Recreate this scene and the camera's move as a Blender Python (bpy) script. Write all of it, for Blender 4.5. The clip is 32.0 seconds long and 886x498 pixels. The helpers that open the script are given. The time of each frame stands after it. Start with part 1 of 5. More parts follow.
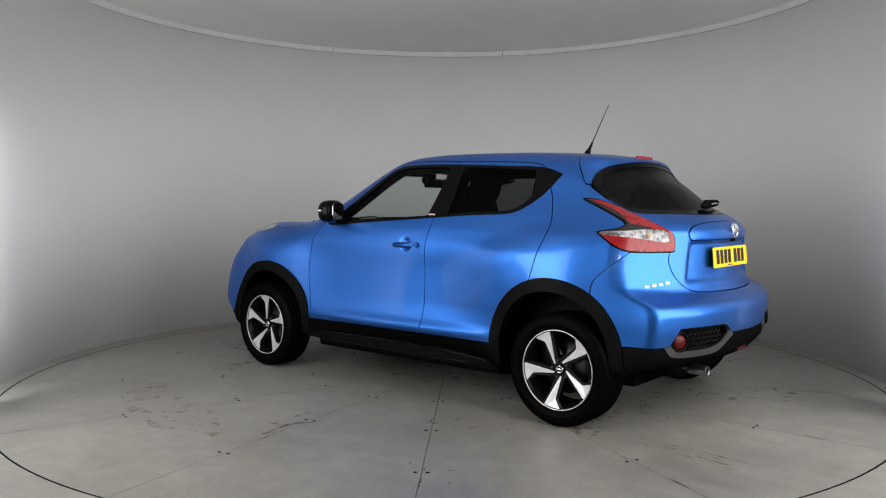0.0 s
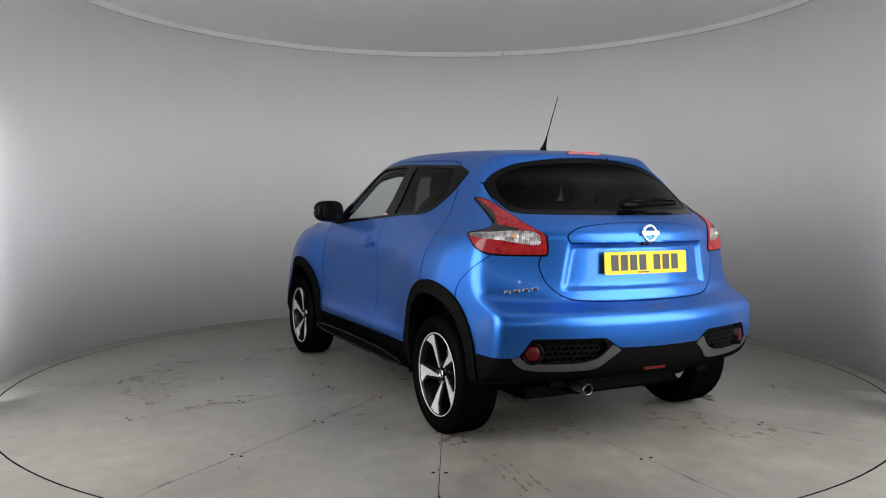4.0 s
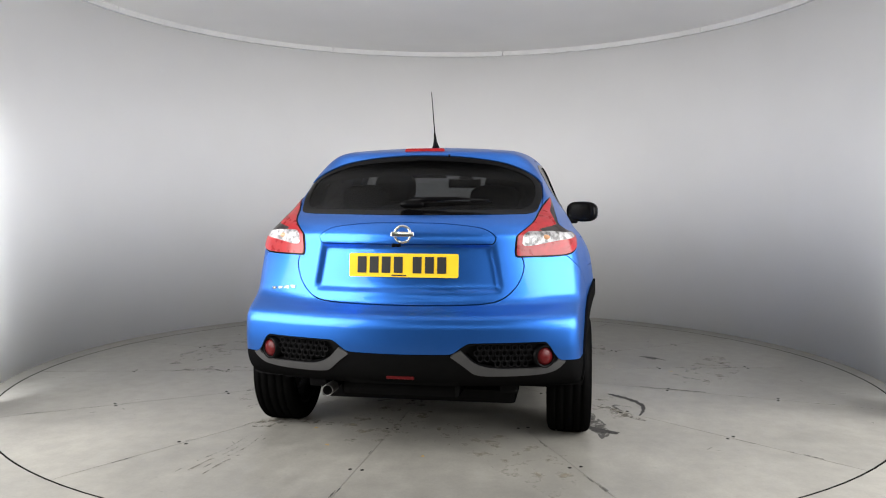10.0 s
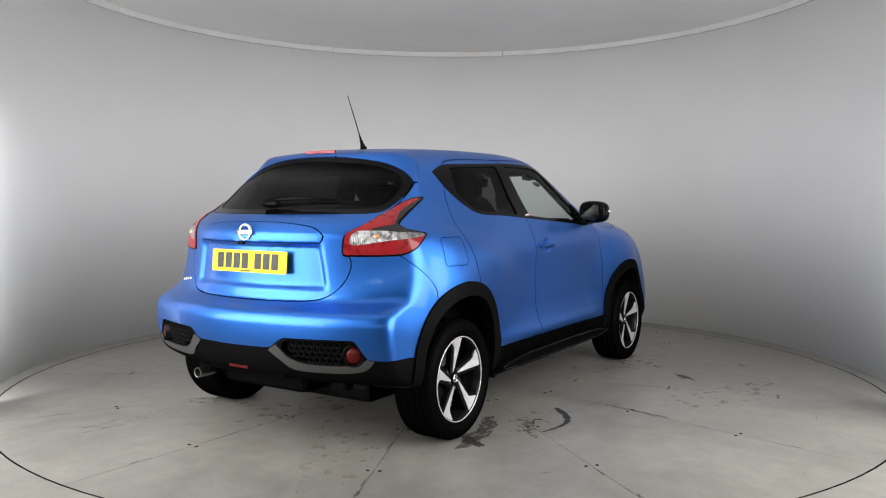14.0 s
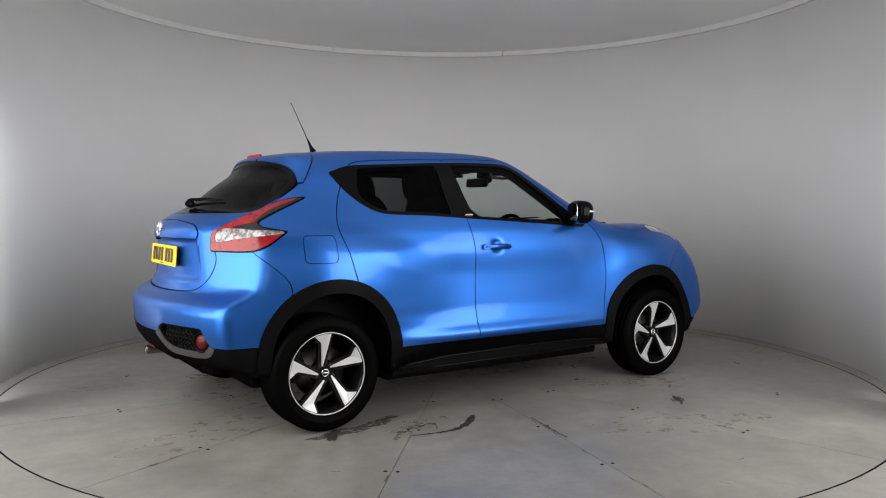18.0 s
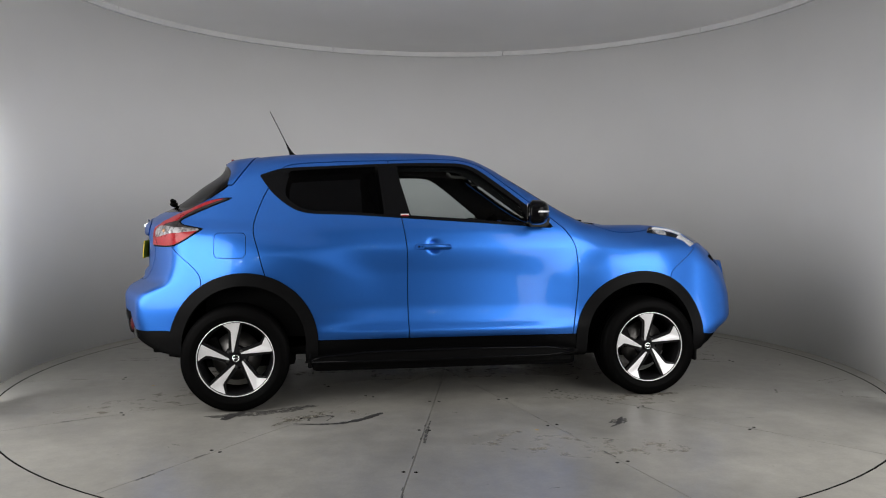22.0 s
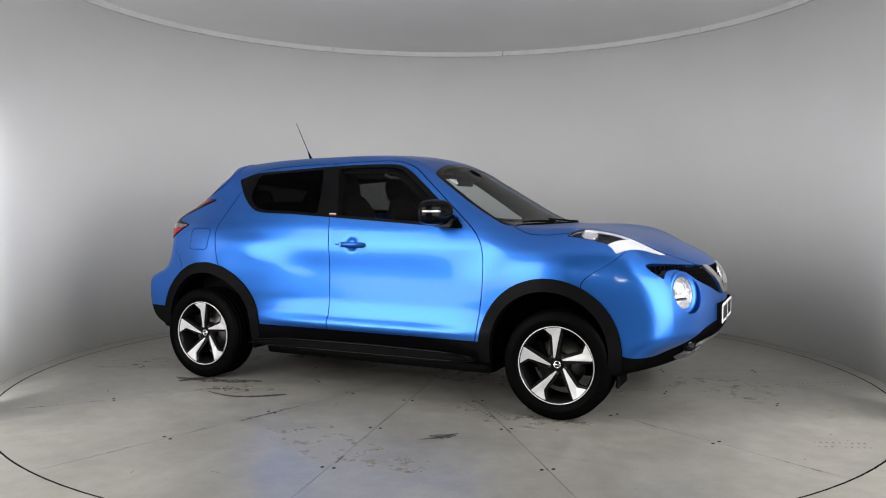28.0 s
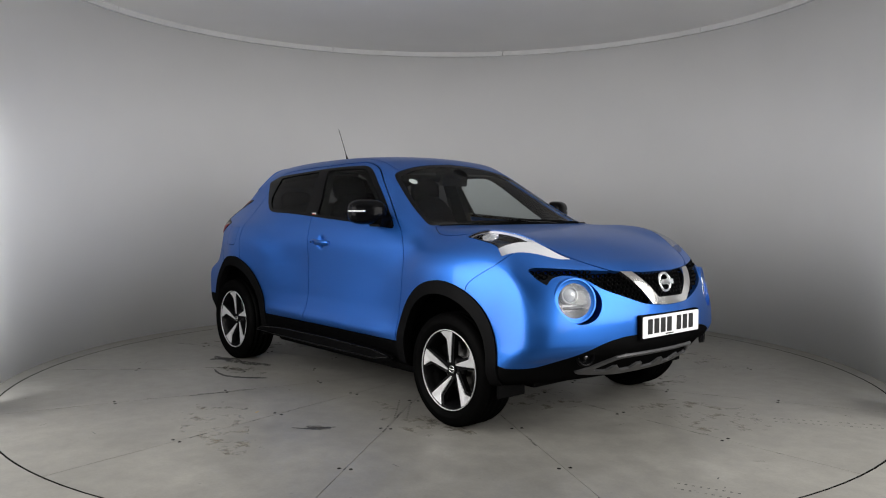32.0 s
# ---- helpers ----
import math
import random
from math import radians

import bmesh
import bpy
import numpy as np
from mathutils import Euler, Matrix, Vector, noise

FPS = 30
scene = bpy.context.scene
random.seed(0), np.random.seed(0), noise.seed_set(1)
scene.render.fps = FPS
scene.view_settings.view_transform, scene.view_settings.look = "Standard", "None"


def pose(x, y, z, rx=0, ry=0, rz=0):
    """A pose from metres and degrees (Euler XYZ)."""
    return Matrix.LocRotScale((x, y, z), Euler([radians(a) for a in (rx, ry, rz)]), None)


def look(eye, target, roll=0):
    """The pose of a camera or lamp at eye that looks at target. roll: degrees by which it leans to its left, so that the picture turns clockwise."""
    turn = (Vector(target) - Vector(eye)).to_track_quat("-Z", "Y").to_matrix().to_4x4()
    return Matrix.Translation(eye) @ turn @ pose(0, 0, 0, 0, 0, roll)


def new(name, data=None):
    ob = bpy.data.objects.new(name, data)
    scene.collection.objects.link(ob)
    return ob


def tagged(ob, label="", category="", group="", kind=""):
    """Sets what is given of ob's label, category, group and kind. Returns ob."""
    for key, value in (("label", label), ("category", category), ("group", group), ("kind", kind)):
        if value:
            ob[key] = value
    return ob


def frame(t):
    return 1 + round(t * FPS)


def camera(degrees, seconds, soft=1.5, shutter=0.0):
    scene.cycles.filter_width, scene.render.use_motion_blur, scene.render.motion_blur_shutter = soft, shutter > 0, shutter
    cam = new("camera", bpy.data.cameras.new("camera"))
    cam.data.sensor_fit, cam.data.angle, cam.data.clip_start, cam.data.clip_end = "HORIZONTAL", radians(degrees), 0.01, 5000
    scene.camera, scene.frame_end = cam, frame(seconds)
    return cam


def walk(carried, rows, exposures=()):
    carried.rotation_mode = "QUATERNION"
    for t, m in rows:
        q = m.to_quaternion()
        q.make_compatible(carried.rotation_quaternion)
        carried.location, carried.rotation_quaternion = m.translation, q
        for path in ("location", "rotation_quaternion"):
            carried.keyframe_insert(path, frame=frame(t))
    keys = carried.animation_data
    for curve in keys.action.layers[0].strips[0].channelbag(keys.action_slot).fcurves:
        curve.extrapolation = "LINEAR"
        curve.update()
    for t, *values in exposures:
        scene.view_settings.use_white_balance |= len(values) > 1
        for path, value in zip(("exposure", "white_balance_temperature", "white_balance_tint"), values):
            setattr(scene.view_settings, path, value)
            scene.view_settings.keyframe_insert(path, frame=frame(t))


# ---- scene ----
# The camera stands still in the opening of a round photo booth; the car turns before it.
cam = camera(59.05, 32.0, soft=1.1)
EYE = (0.0, -5.651, 1.180)
YAW, PITCH, ROLL = 0.2435, 3.035, 0.1507
CAM_POSE = pose(EYE[0], EYE[1], EYE[2], 90 - PITCH, 0, YAW) @ pose(0, 0, 0, 0, 0, ROLL)
walk(cam, [(0.0, CAM_POSE), (32.0, CAM_POSE)], exposures=[
    (0.0, -0.20), (3.0, -0.20), (6.0, 0.42), (9.0, 0.53), (12.0, 0.57), (13.0, 0.47), (14.0, 0.26), (17.0, -0.15), (20.0, -0.10), (22.0, -0.29), (23.0, -0.15), (24.0, 0.17), (25.0, 0.26), (28.0, 0.08), (31.0, -0.06), (32.0, -0.26)])

# ---- light ----
world = bpy.data.worlds.new("booth_world")
scene.world = world
world.use_nodes = True
world.node_tree.nodes["Background"].inputs[0].default_value = (0.75, 0.82, 1.0, 1)
world.node_tree.nodes["Background"].inputs[1].default_value = 0.006


def area_lamp(name, eye, target, sx, sy, watts, color=(1, 1, 1)):
    data = bpy.data.lights.new(name, "AREA")
    data.shape, data.size, data.size_y, data.energy, data.color = "RECTANGLE", sx, sy, watts, color
    ob = new(name, data)
    ob.matrix_basis = look(eye, target)
    return ob


# tall strip lights at the two ends of the curved wall, washing along it
for name, side, watts in (("strip_light_a", -1, 12.5), ("strip_light_b", 1, 5)):
    strip = area_lamp(name, (side * 2.70, -1.0, 1.0), (side * 3.03, -0.52, 0.98), 0.06, 1.86, watts, (0.965, 0.98, 1.0))
    strip.data.spread = radians(140)
# tall soft panels in the booth's cheeks, on both sides of the camera's opening
for name, side, watts in (("soft_panel_a", -1, 102), ("soft_panel_b", 1, 100)):
    area_lamp(name, (side * 2.55, -2.6, 1.55), (side * 0.1, 0.5, 1.2), 2.5, 2.0, watts, (1.0, 0.98, 0.965))


# ---- materials ----
def material(name, color, rough=0.5, metal=0.0, coat=0.0, coat_rough=0.03, spec=0.5, transmission=0.0, ior=1.45,
             alpha=1.0, vary=0.0, vary_scale=6.0, bump=0.0, bump_scale=80.0, emit=None):
    m = bpy.data.materials.new(name)
    m.use_nodes = True
    nt = m.node_tree
    b = nt.nodes["Principled BSDF"]
    b.inputs["Base Color"].default_value = (*color, 1)
    b.inputs["Roughness"].default_value = rough
    b.inputs["Metallic"].default_value = metal
    b.inputs["Coat Weight"].default_value = coat
    b.inputs["Coat Roughness"].default_value = coat_rough
    b.inputs["Specular IOR Level"].default_value = spec
    b.inputs["Transmission Weight"].default_value = transmission
    b.inputs["IOR"].default_value = ior
    b.inputs["Alpha"].default_value = alpha
    if emit:
        b.inputs["Emission Color"].default_value = (*emit[0], 1)
        b.inputs["Emission Strength"].default_value = emit[1]
    if vary or bump:
        co = nt.nodes.new("ShaderNodeTexCoord")
    if vary:
        n1 = nt.nodes.new("ShaderNodeTexNoise")
        n1.inputs["Scale"].default_value, n1.inputs["Detail"].default_value = vary_scale, 6
        nt.links.new(co.outputs["Object"], n1.inputs["Vector"])
        ramp = nt.nodes.new("ShaderNodeMapRange")
        ramp.inputs["From Min"].default_value, ramp.inputs["From Max"].default_value = 0.3, 0.7
        ramp.inputs["To Min"].default_value, ramp.inputs["To Max"].default_value = 1 - vary, 1 + vary
        nt.links.new(n1.outputs["Fac"], ramp.inputs["Value"])
        mul = nt.nodes.new("ShaderNodeMix")
        mul.data_type, mul.blend_type = "RGBA", "MULTIPLY"
        mul.inputs["Factor"].default_value = 1
        mul.inputs["A"].default_value = (*color, 1)
        nt.links.new(ramp.outputs["Result"], mul.inputs["B"])
        nt.links.new(mul.outputs["Result"], b.inputs["Base Color"])
        r2 = nt.nodes.new("ShaderNodeMapRange")
        r2.inputs["To Min"].default_value, r2.inputs["To Max"].default_value = max(rough - 0.12 * vary * 4, 0), min(rough + 0.12 * vary * 4, 1)
        nt.links.new(n1.outputs["Fac"], r2.inputs["Value"])
        nt.links.new(r2.outputs["Result"], b.inputs["Roughness"])
    if bump:
        n2 = nt.nodes.new("ShaderNodeTexNoise")
        n2.inputs["Scale"].default_value, n2.inputs["Detail"].default_value = bump_scale, 4
        nt.links.new(co.outputs["Object"], n2.inputs["Vector"])
        bp = nt.nodes.new("ShaderNodeBump")
        bp.inputs["Strength"].default_value, bp.inputs["Distance"].default_value = bump, 0.01
        nt.links.new(n2.outputs["Fac"], bp.inputs["Height"])
        nt.links.new(bp.outputs["Normal"], b.inputs["Normal"])
    return m


def paint_material():
    """Metallic blue car paint: fine flakes under a clear coat."""
    m = material("blue_metallic_paint", (0.027, 0.146, 0.54), rough=0.37, metal=0.9, coat=0.26, coat_rough=0.045)
    nt = m.node_tree
    b = nt.nodes["Principled BSDF"]
    co = nt.nodes.new("ShaderNodeTexCoord")
    vor = nt.nodes.new("ShaderNodeTexVoronoi")
    vor.inputs["Scale"].default_value = 900
    nt.links.new(co.outputs["Object"], vor.inputs["Vector"])
    mr = nt.nodes.new("ShaderNodeMapRange")
    mr.inputs["To Min"].default_value, mr.inputs["To Max"].default_value = 0.86, 1.12
    nt.links.new(vor.outputs["Color"], mr.inputs["Value"])
    mul = nt.nodes.new("ShaderNodeMix")
    mul.data_type, mul.blend_type = "RGBA", "MULTIPLY"
    mul.inputs["Factor"].default_value = 1
    mul.inputs["A"].default_value = (0.027, 0.146, 0.54, 1)
    nt.links.new(mr.outputs["Result"], mul.inputs["B"])
    nt.links.new(mul.outputs["Result"], b.inputs["Base Color"])
    return m


def matt_black(name, color, gloss=0.01, rough=0.4, grain=0.15, scale=40.0):
    """Dull black plastic, rubber or cloth: a dark body with a faint even sheen."""
    m = bpy.data.materials.new(name)
    m.use_nodes = True
    nt = m.node_tree
    nt.nodes.clear()
    out, mix = nt.nodes.new("ShaderNodeOutputMaterial"), nt.nodes.new("ShaderNodeMixShader")
    body, sheen = nt.nodes.new("ShaderNodeBsdfDiffuse"), nt.nodes.new("ShaderNodeBsdfGlossy")
    sheen.inputs["Roughness"].default_value = rough
    co, n, r, mul = nt.nodes.new("ShaderNodeTexCoord"), nt.nodes.new("ShaderNodeTexNoise"), nt.nodes.new("ShaderNodeMapRange"), nt.nodes.new("ShaderNodeMix")
    n.inputs["Scale"].default_value, n.inputs["Detail"].default_value = scale, 6
    r.inputs["To Min"].default_value, r.inputs["To Max"].default_value = 1 - 2 * grain, 1 + 2 * grain
    mul.data_type, mul.blend_type = "RGBA", "MULTIPLY"
    mul.inputs["Factor"].default_value = 1
    mul.inputs["A"].default_value = (*color, 1)
    bp = nt.nodes.new("ShaderNodeBump")
    bp.inputs["Strength"].default_value, bp.inputs["Distance"].default_value = 0.1, 0.003
    mix.inputs["Fac"].default_value = gloss
    nt.links.new(co.outputs["Object"], n.inputs["Vector"])
    nt.links.new(n.outputs["Fac"], r.inputs["Value"])
    nt.links.new(r.outputs["Result"], mul.inputs["B"])
    nt.links.new(mul.outputs["Result"], body.inputs["Color"])
    nt.links.new(n.outputs["Fac"], bp.inputs["Height"])
    nt.links.new(bp.outputs["Normal"], sheen.inputs["Normal"])
    nt.links.new(body.outputs[0], mix.inputs[1])
    nt.links.new(sheen.outputs[0], mix.inputs[2])
    nt.links.new(mix.outputs[0], out.inputs["Surface"])
    return m


def thin_glass(name, tint, base=0.05, rough=0.0):
    """A thin pane: light goes straight through, tinted, and its gloss grows towards grazing view."""
    m = bpy.data.materials.new(name)
    m.use_nodes = True
    nt = m.node_tree
    nt.nodes.clear()
    out = nt.nodes.new("ShaderNodeOutputMaterial")
    clear = nt.nodes.new("ShaderNodeBsdfTransparent")
    clear.inputs["Color"].default_value = (*tint, 1)
    gloss = nt.nodes.new("ShaderNodeBsdfGlossy")
    gloss.inputs["Roughness"].default_value = rough
    lw = nt.nodes.new("ShaderNodeLayerWeight")
    lw.inputs["Blend"].default_value = 0.5
    power = nt.nodes.new("ShaderNodeMath")
    power.operation = "POWER"
    power.inputs[1].default_value = 4.0
    nt.links.new(lw.outputs["Facing"], power.inputs[0])
    mr = nt.nodes.new("ShaderNodeMapRange")
    mr.inputs["To Min"].default_value, mr.inputs["To Max"].default_value = base, 0.45
    nt.links.new(power.outputs[0], mr.inputs["Value"])
    mix = nt.nodes.new("ShaderNodeMixShader")
    nt.links.new(mr.outputs["Result"], mix.inputs["Fac"])
    nt.links.new(clear.outputs[0], mix.inputs[1])
    nt.links.new(gloss.outputs[0], mix.inputs[2])
    nt.links.new(mix.outputs[0], out.inputs["Surface"])
    return m


def floor_material(name, tone):
    """Worn painted steel and concrete: grey, scuffed, half glossy, with dust, streaks and dark specks."""
    m = bpy.data.materials.new(name)
    m.use_nodes = True
    nt = m.node_tree
    b = nt.nodes["Principled BSDF"]
    co = nt.nodes.new("ShaderNodeTexCoord")
    layers = []
    for scale, detail, lo, hi, a, z in ((1.1, 8, 0.3, 0.7, 0.78, 1.16), (9.0, 8, 0.35, 0.65, 0.9, 1.08), (70.0, 3, 0.3, 0.7, 0.95, 1.05)):
        n = nt.nodes.new("ShaderNodeTexNoise")
        n.inputs["Scale"].default_value, n.inputs["Detail"].default_value, n.inputs["Roughness"].default_value = scale, detail, 0.62
        nt.links.new(co.outputs["Object"], n.inputs["Vector"])
        r = nt.nodes.new("ShaderNodeMapRange")
        for key, v in (("From Min", lo), ("From Max", hi), ("To Min", a), ("To Max", z)):
            r.inputs[key].default_value = v
        nt.links.new(n.outputs["Fac"], r.inputs["Value"])
        layers.append((n, r))
    # sparse dark specks
    v = nt.nodes.new("ShaderNodeTexVoronoi")
    v.inputs["Scale"].default_value, v.inputs["Randomness"].default_value = 7.0, 1.0
    nt.links.new(co.outputs["Object"], v.inputs["Vector"])
    r = nt.nodes.new("ShaderNodeMapRange")
    for key, val in (("From Min", 0.02), ("From Max", 0.06), ("To Min", 0.72), ("To Max", 1.0)):
        r.inputs[key].default_value = val
    nt.links.new(v.outputs["Distance"], r.inputs["Value"])
    layers.append((v, r))
    last = None
    for n, r in layers:
        mul = nt.nodes.new("ShaderNodeMix")
        mul.data_type, mul.blend_type = "RGBA", "MULTIPLY"
        mul.inputs["Factor"].default_value = 1
        if last is None:
            mul.inputs["A"].default_value = (*tone, 1)
        else:
            nt.links.new(last.outputs["Result"], mul.inputs["A"])
        nt.links.new(r.outputs["Result"], mul.inputs["B"])
        last = mul
    nt.links.new(last.outputs["Result"], b.inputs["Base Color"])
    rr = nt.nodes.new("ShaderNodeMapRange")
    for key, val in (("From Min", 0.3), ("From Max", 0.7), ("To Min", 0.28), ("To Max", 0.48)):
        rr.inputs[key].default_value = val
    nt.links.new(layers[0][0].outputs["Fac"], rr.inputs["Value"])
    nt.links.new(rr.outputs["Result"], b.inputs["Roughness"])
    bp = nt.nodes.new("ShaderNodeBump")
    b.inputs["Specular IOR Level"].default_value = 0.4
    bp.inputs["Strength"].default_value, bp.inputs["Distance"].default_value = 0.12, 0.004
    nt.links.new(layers[1][0].outputs["Fac"], bp.inputs["Height"])
    nt.links.new(bp.outputs["Normal"], b.inputs["Normal"])
    return m


def stain_material(name, color, cover, scale, rough=0.6):
    """A broken film of dirt: ragged patches with the floor showing between them."""
    m = material(name, color, rough, vary=0.3, vary_scale=scale)
    nt = m.node_tree
    b = nt.nodes["Principled BSDF"]
    co = nt.nodes.new("ShaderNodeTexCoord")
    n = nt.nodes.new("ShaderNodeTexNoise")
    n.inputs["Scale"].default_value, n.inputs["Detail"].default_value, n.inputs["Roughness"].default_value = scale, 9, 0.7
    nt.links.new(co.outputs["Object"], n.inputs["Vector"])
    r = nt.nodes.new("ShaderNodeMapRange")
    for key, v in (("From Min", 0.62 - 0.3 * cover), ("From Max", 0.78 - 0.3 * cover), ("To Min", 0.0), ("To Max", 0.9)):
        r.inputs[key].default_value = v
    nt.links.new(n.outputs["Fac"], r.inputs["Value"])
    nt.links.new(r.outputs["Result"], b.inputs["Alpha"])
    return m


PAINT = paint_material()
FLOOR = floor_material("worn_grey_floor_paint", (0.236, 0.229, 0.206))
HALL = material("hall_grey", (0.22, 0.22, 0.22), 0.8, vary=0.1)
WALL = material("white_booth_wall", (0.75, 0.75, 0.75), 0.55, vary=0.02, vary_scale=1.2, spec=0.3)
CEIL = material("white_booth_ceiling", (0.74, 0.735, 0.725), 0.7, vary=0.04, vary_scale=0.8)
TRIM_WHITE = material("white_trim_metal", (0.62, 0.62, 0.62), 0.4, vary=0.03)
STEEL = material("dull_steel", (0.03, 0.03, 0.029), 0.9, metal=0.0, vary=0.15, vary_scale=20)
RIM = matt_black("oily_black_rim", (0.012, 0.012, 0.012), 0.0, 0.6)
BLACK_GAP = material("black_gap", (0.01, 0.01, 0.01), 0.9)
SCUFF_DARK = stain_material("black_rubber_scuff", (0.03, 0.029, 0.028), 1.1, 34)
SCUFF = stain_material("rubber_scuff", (0.06, 0.058, 0.055), 0.75, 28)
OIL = stain_material("oil_stain", (0.12, 0.105, 0.078), 0.45, 16)
CLAD = matt_black("black_textured_plastic", (0.004, 0.004, 0.0042), 0.006, 0.42)
CLAD_GREY = matt_black("grey_black_mesh_plastic", (0.011, 0.011, 0.0115), 0.002, 0.5)
GLOSS = material("gloss_black", (0.0025, 0.0025, 0.003), 0.16, spec=0.1)
SATIN = matt_black("satin_black", (0.0022, 0.0022, 0.0024), 0.008, 0.33)
RUBBER = matt_black("tyre_rubber", (0.002, 0.002, 0.002), 0.0025, 0.5)
ALLOY = material("machined_alloy", (0.82, 0.82, 0.83), 0.38, metal=0.6, vary=0.04, vary_scale=30)
ALLOY_DARK = matt_black("black_alloy", (0.006, 0.006, 0.0065), 0.02, 0.25)
CHROME = material("chrome", (0.88, 0.89, 0.9), 0.14, metal=1.0)
SILVER = material("satin_silver_plastic", (0.42, 0.43, 0.44), 0.35, metal=0.6, vary=0.05, vary_scale=20)
SILVER_DARK = material("dark_silver_plastic", (0.10, 0.10, 0.103), 0.4, metal=0.6, vary=0.05, vary_scale=20)
CHROME_SATIN = material("satin_chrome", (0.7, 0.69, 0.67), 0.2, metal=1.0)
REFLECTOR = material("lamp_reflector", (0.86, 0.86, 0.87), 0.22, metal=0.8, bump=0.8, bump_scale=90)
SPOT = material("lit_spot_lens", (0.9, 0.9, 0.9), 0.4, emit=((1.0, 0.96, 0.9), 340.0))
DISC = material("brake_disc_steel", (0.16, 0.155, 0.15), 0.4, metal=1.0, vary=0.1, vary_scale=25)
GLASS = thin_glass("clear_glass", (0.80, 0.84, 0.83), 0.004, 0.07)
TINT = thin_glass("dark_privacy_glass", (0.10, 0.10, 0.105), 0.003, 0.07)
LENS = thin_glass("clear_lamp_lens", (0.95, 0.96, 0.97), 0.06)
RED = material("red_lamp_plastic", (0.26, 0.008, 0.012), 0.3, spec=0.3, coat=0.35, coat_rough=0.05, vary=0.25, vary_scale=28)
RED_DARK = material("dark_red_lamp_plastic", (0.075, 0.003, 0.004), 0.35, spec=0.3)
CLEAR_WHITE = material("milky_lamp_plastic", (0.95, 0.95, 0.96), 0.22, metal=0.35, coat=1.0, bump=0.5, bump_scale=70)
AMBER = material("amber_bulb", (0.5, 0.27, 0.14), 0.2, coat=1.0)
YELLOW = material("yellow_plate", (0.85, 0.56, 0.02), 0.5, spec=0.3, vary=0.03, vary_scale=30)
WHITE_PLATE = material("white_plate", (0.8, 0.8, 0.8), 0.5, spec=0.3, vary=0.03, vary_scale=30)
INK = material("black_print", (0.015, 0.015, 0.015), 0.45)
GLASS_BALL = material("projector_glass", (0.8, 0.82, 0.84), 0.06, metal=0.2, coat=1.0)
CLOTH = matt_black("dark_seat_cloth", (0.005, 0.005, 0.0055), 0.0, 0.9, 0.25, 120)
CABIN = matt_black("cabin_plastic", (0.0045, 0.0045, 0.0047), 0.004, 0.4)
LINING = material("grey_headlining", (0.035, 0.034, 0.033), 0.9, spec=0.1, vary=0.06, vary_scale=40)
MIRROR = material("mirror_glass", (0.85, 0.85, 0.85), 0.12, metal=1.0)
STICKER = material("white_paper", (0.8, 0.8, 0.78), 0.6, vary=0.05, vary_scale=120)
LEAF = material("dry_leaf", (0.45, 0.3, 0.1), 0.8, vary=0.2, vary_scale=60)
DUST = stain_material("brown_floor_dirt", (0.17, 0.15, 0.115), 0.3, 9, 0.8)
LAMP_DARK = material("dark_chrome_lamp_bowl", (0.10, 0.10, 0.103), 0.2, metal=0.9, bump=0.5, bump_scale=32)
SMOKE = material("smoked_lamp_plastic", (0.02, 0.017, 0.018), 0.25, spec=0.4)
PIPE = material("heat_dulled_chrome", (0.24, 0.235, 0.23), 0.35, metal=1.0, vary=0.1, vary_scale=40)


def ribbed_lens():
    """Clear lamp cover with fine upright flutes over a bright bowl."""
    m = material("ribbed_clear_lens", (0.38, 0.38, 0.39), 0.3, metal=0.5, coat=0.4)
    nt = m.node_tree
    co, w, bp = nt.nodes.new("ShaderNodeTexCoord"), nt.nodes.new("ShaderNodeTexWave"), nt.nodes.new("ShaderNodeBump")
    w.inputs["Scale"].default_value, w.inputs["Distortion"].default_value = 60, 4.0
    bp.inputs["Strength"].default_value, bp.inputs["Distance"].default_value = 0.45, 0.005
    nt.links.new(co.outputs["Object"], w.inputs["Vector"])
    nt.links.new(w.outputs["Fac"], bp.inputs["Height"])
    nt.links.new(bp.outputs["Normal"], nt.nodes["Principled BSDF"].inputs["Normal"])
    n, r = nt.nodes.new("ShaderNodeTexNoise"), nt.nodes.new("ShaderNodeValToRGB")
    n.inputs["Scale"].default_value, n.inputs["Detail"].default_value = 38, 2
    r.color_ramp.elements[0].position, r.color_ramp.elements[0].color = 0.36, (0.10, 0.098, 0.098, 1)
    r.color_ramp.elements[1].position, r.color_ramp.elements[1].color = 0.60, (0.42, 0.42, 0.43, 1)
    nt.links.new(co.outputs["Object"], n.inputs["Vector"])
    nt.links.new(n.outputs["Fac"], r.inputs["Fac"])
    nt.links.new(r.outputs["Color"], nt.nodes["Principled BSDF"].inputs["Base Color"])
    return m


RIBBED = ribbed_lens()


# ---- geometry helpers ----
def link_mesh(name, verts, faces, mat, parent=None, label="", smooth=True):
    me = bpy.data.meshes.new(name)
    me.from_pydata([tuple(v) for v in verts], [], [tuple(f) for f in faces])
    me.materials.append(mat)
    if smooth:
        me.polygons.foreach_set("use_smooth", [True] * len(me.polygons))
    me.update()
    ob = new(name, me)
    if parent is not None:
        ob.parent = parent
    if label:
        ob["label"] = label
    return ob


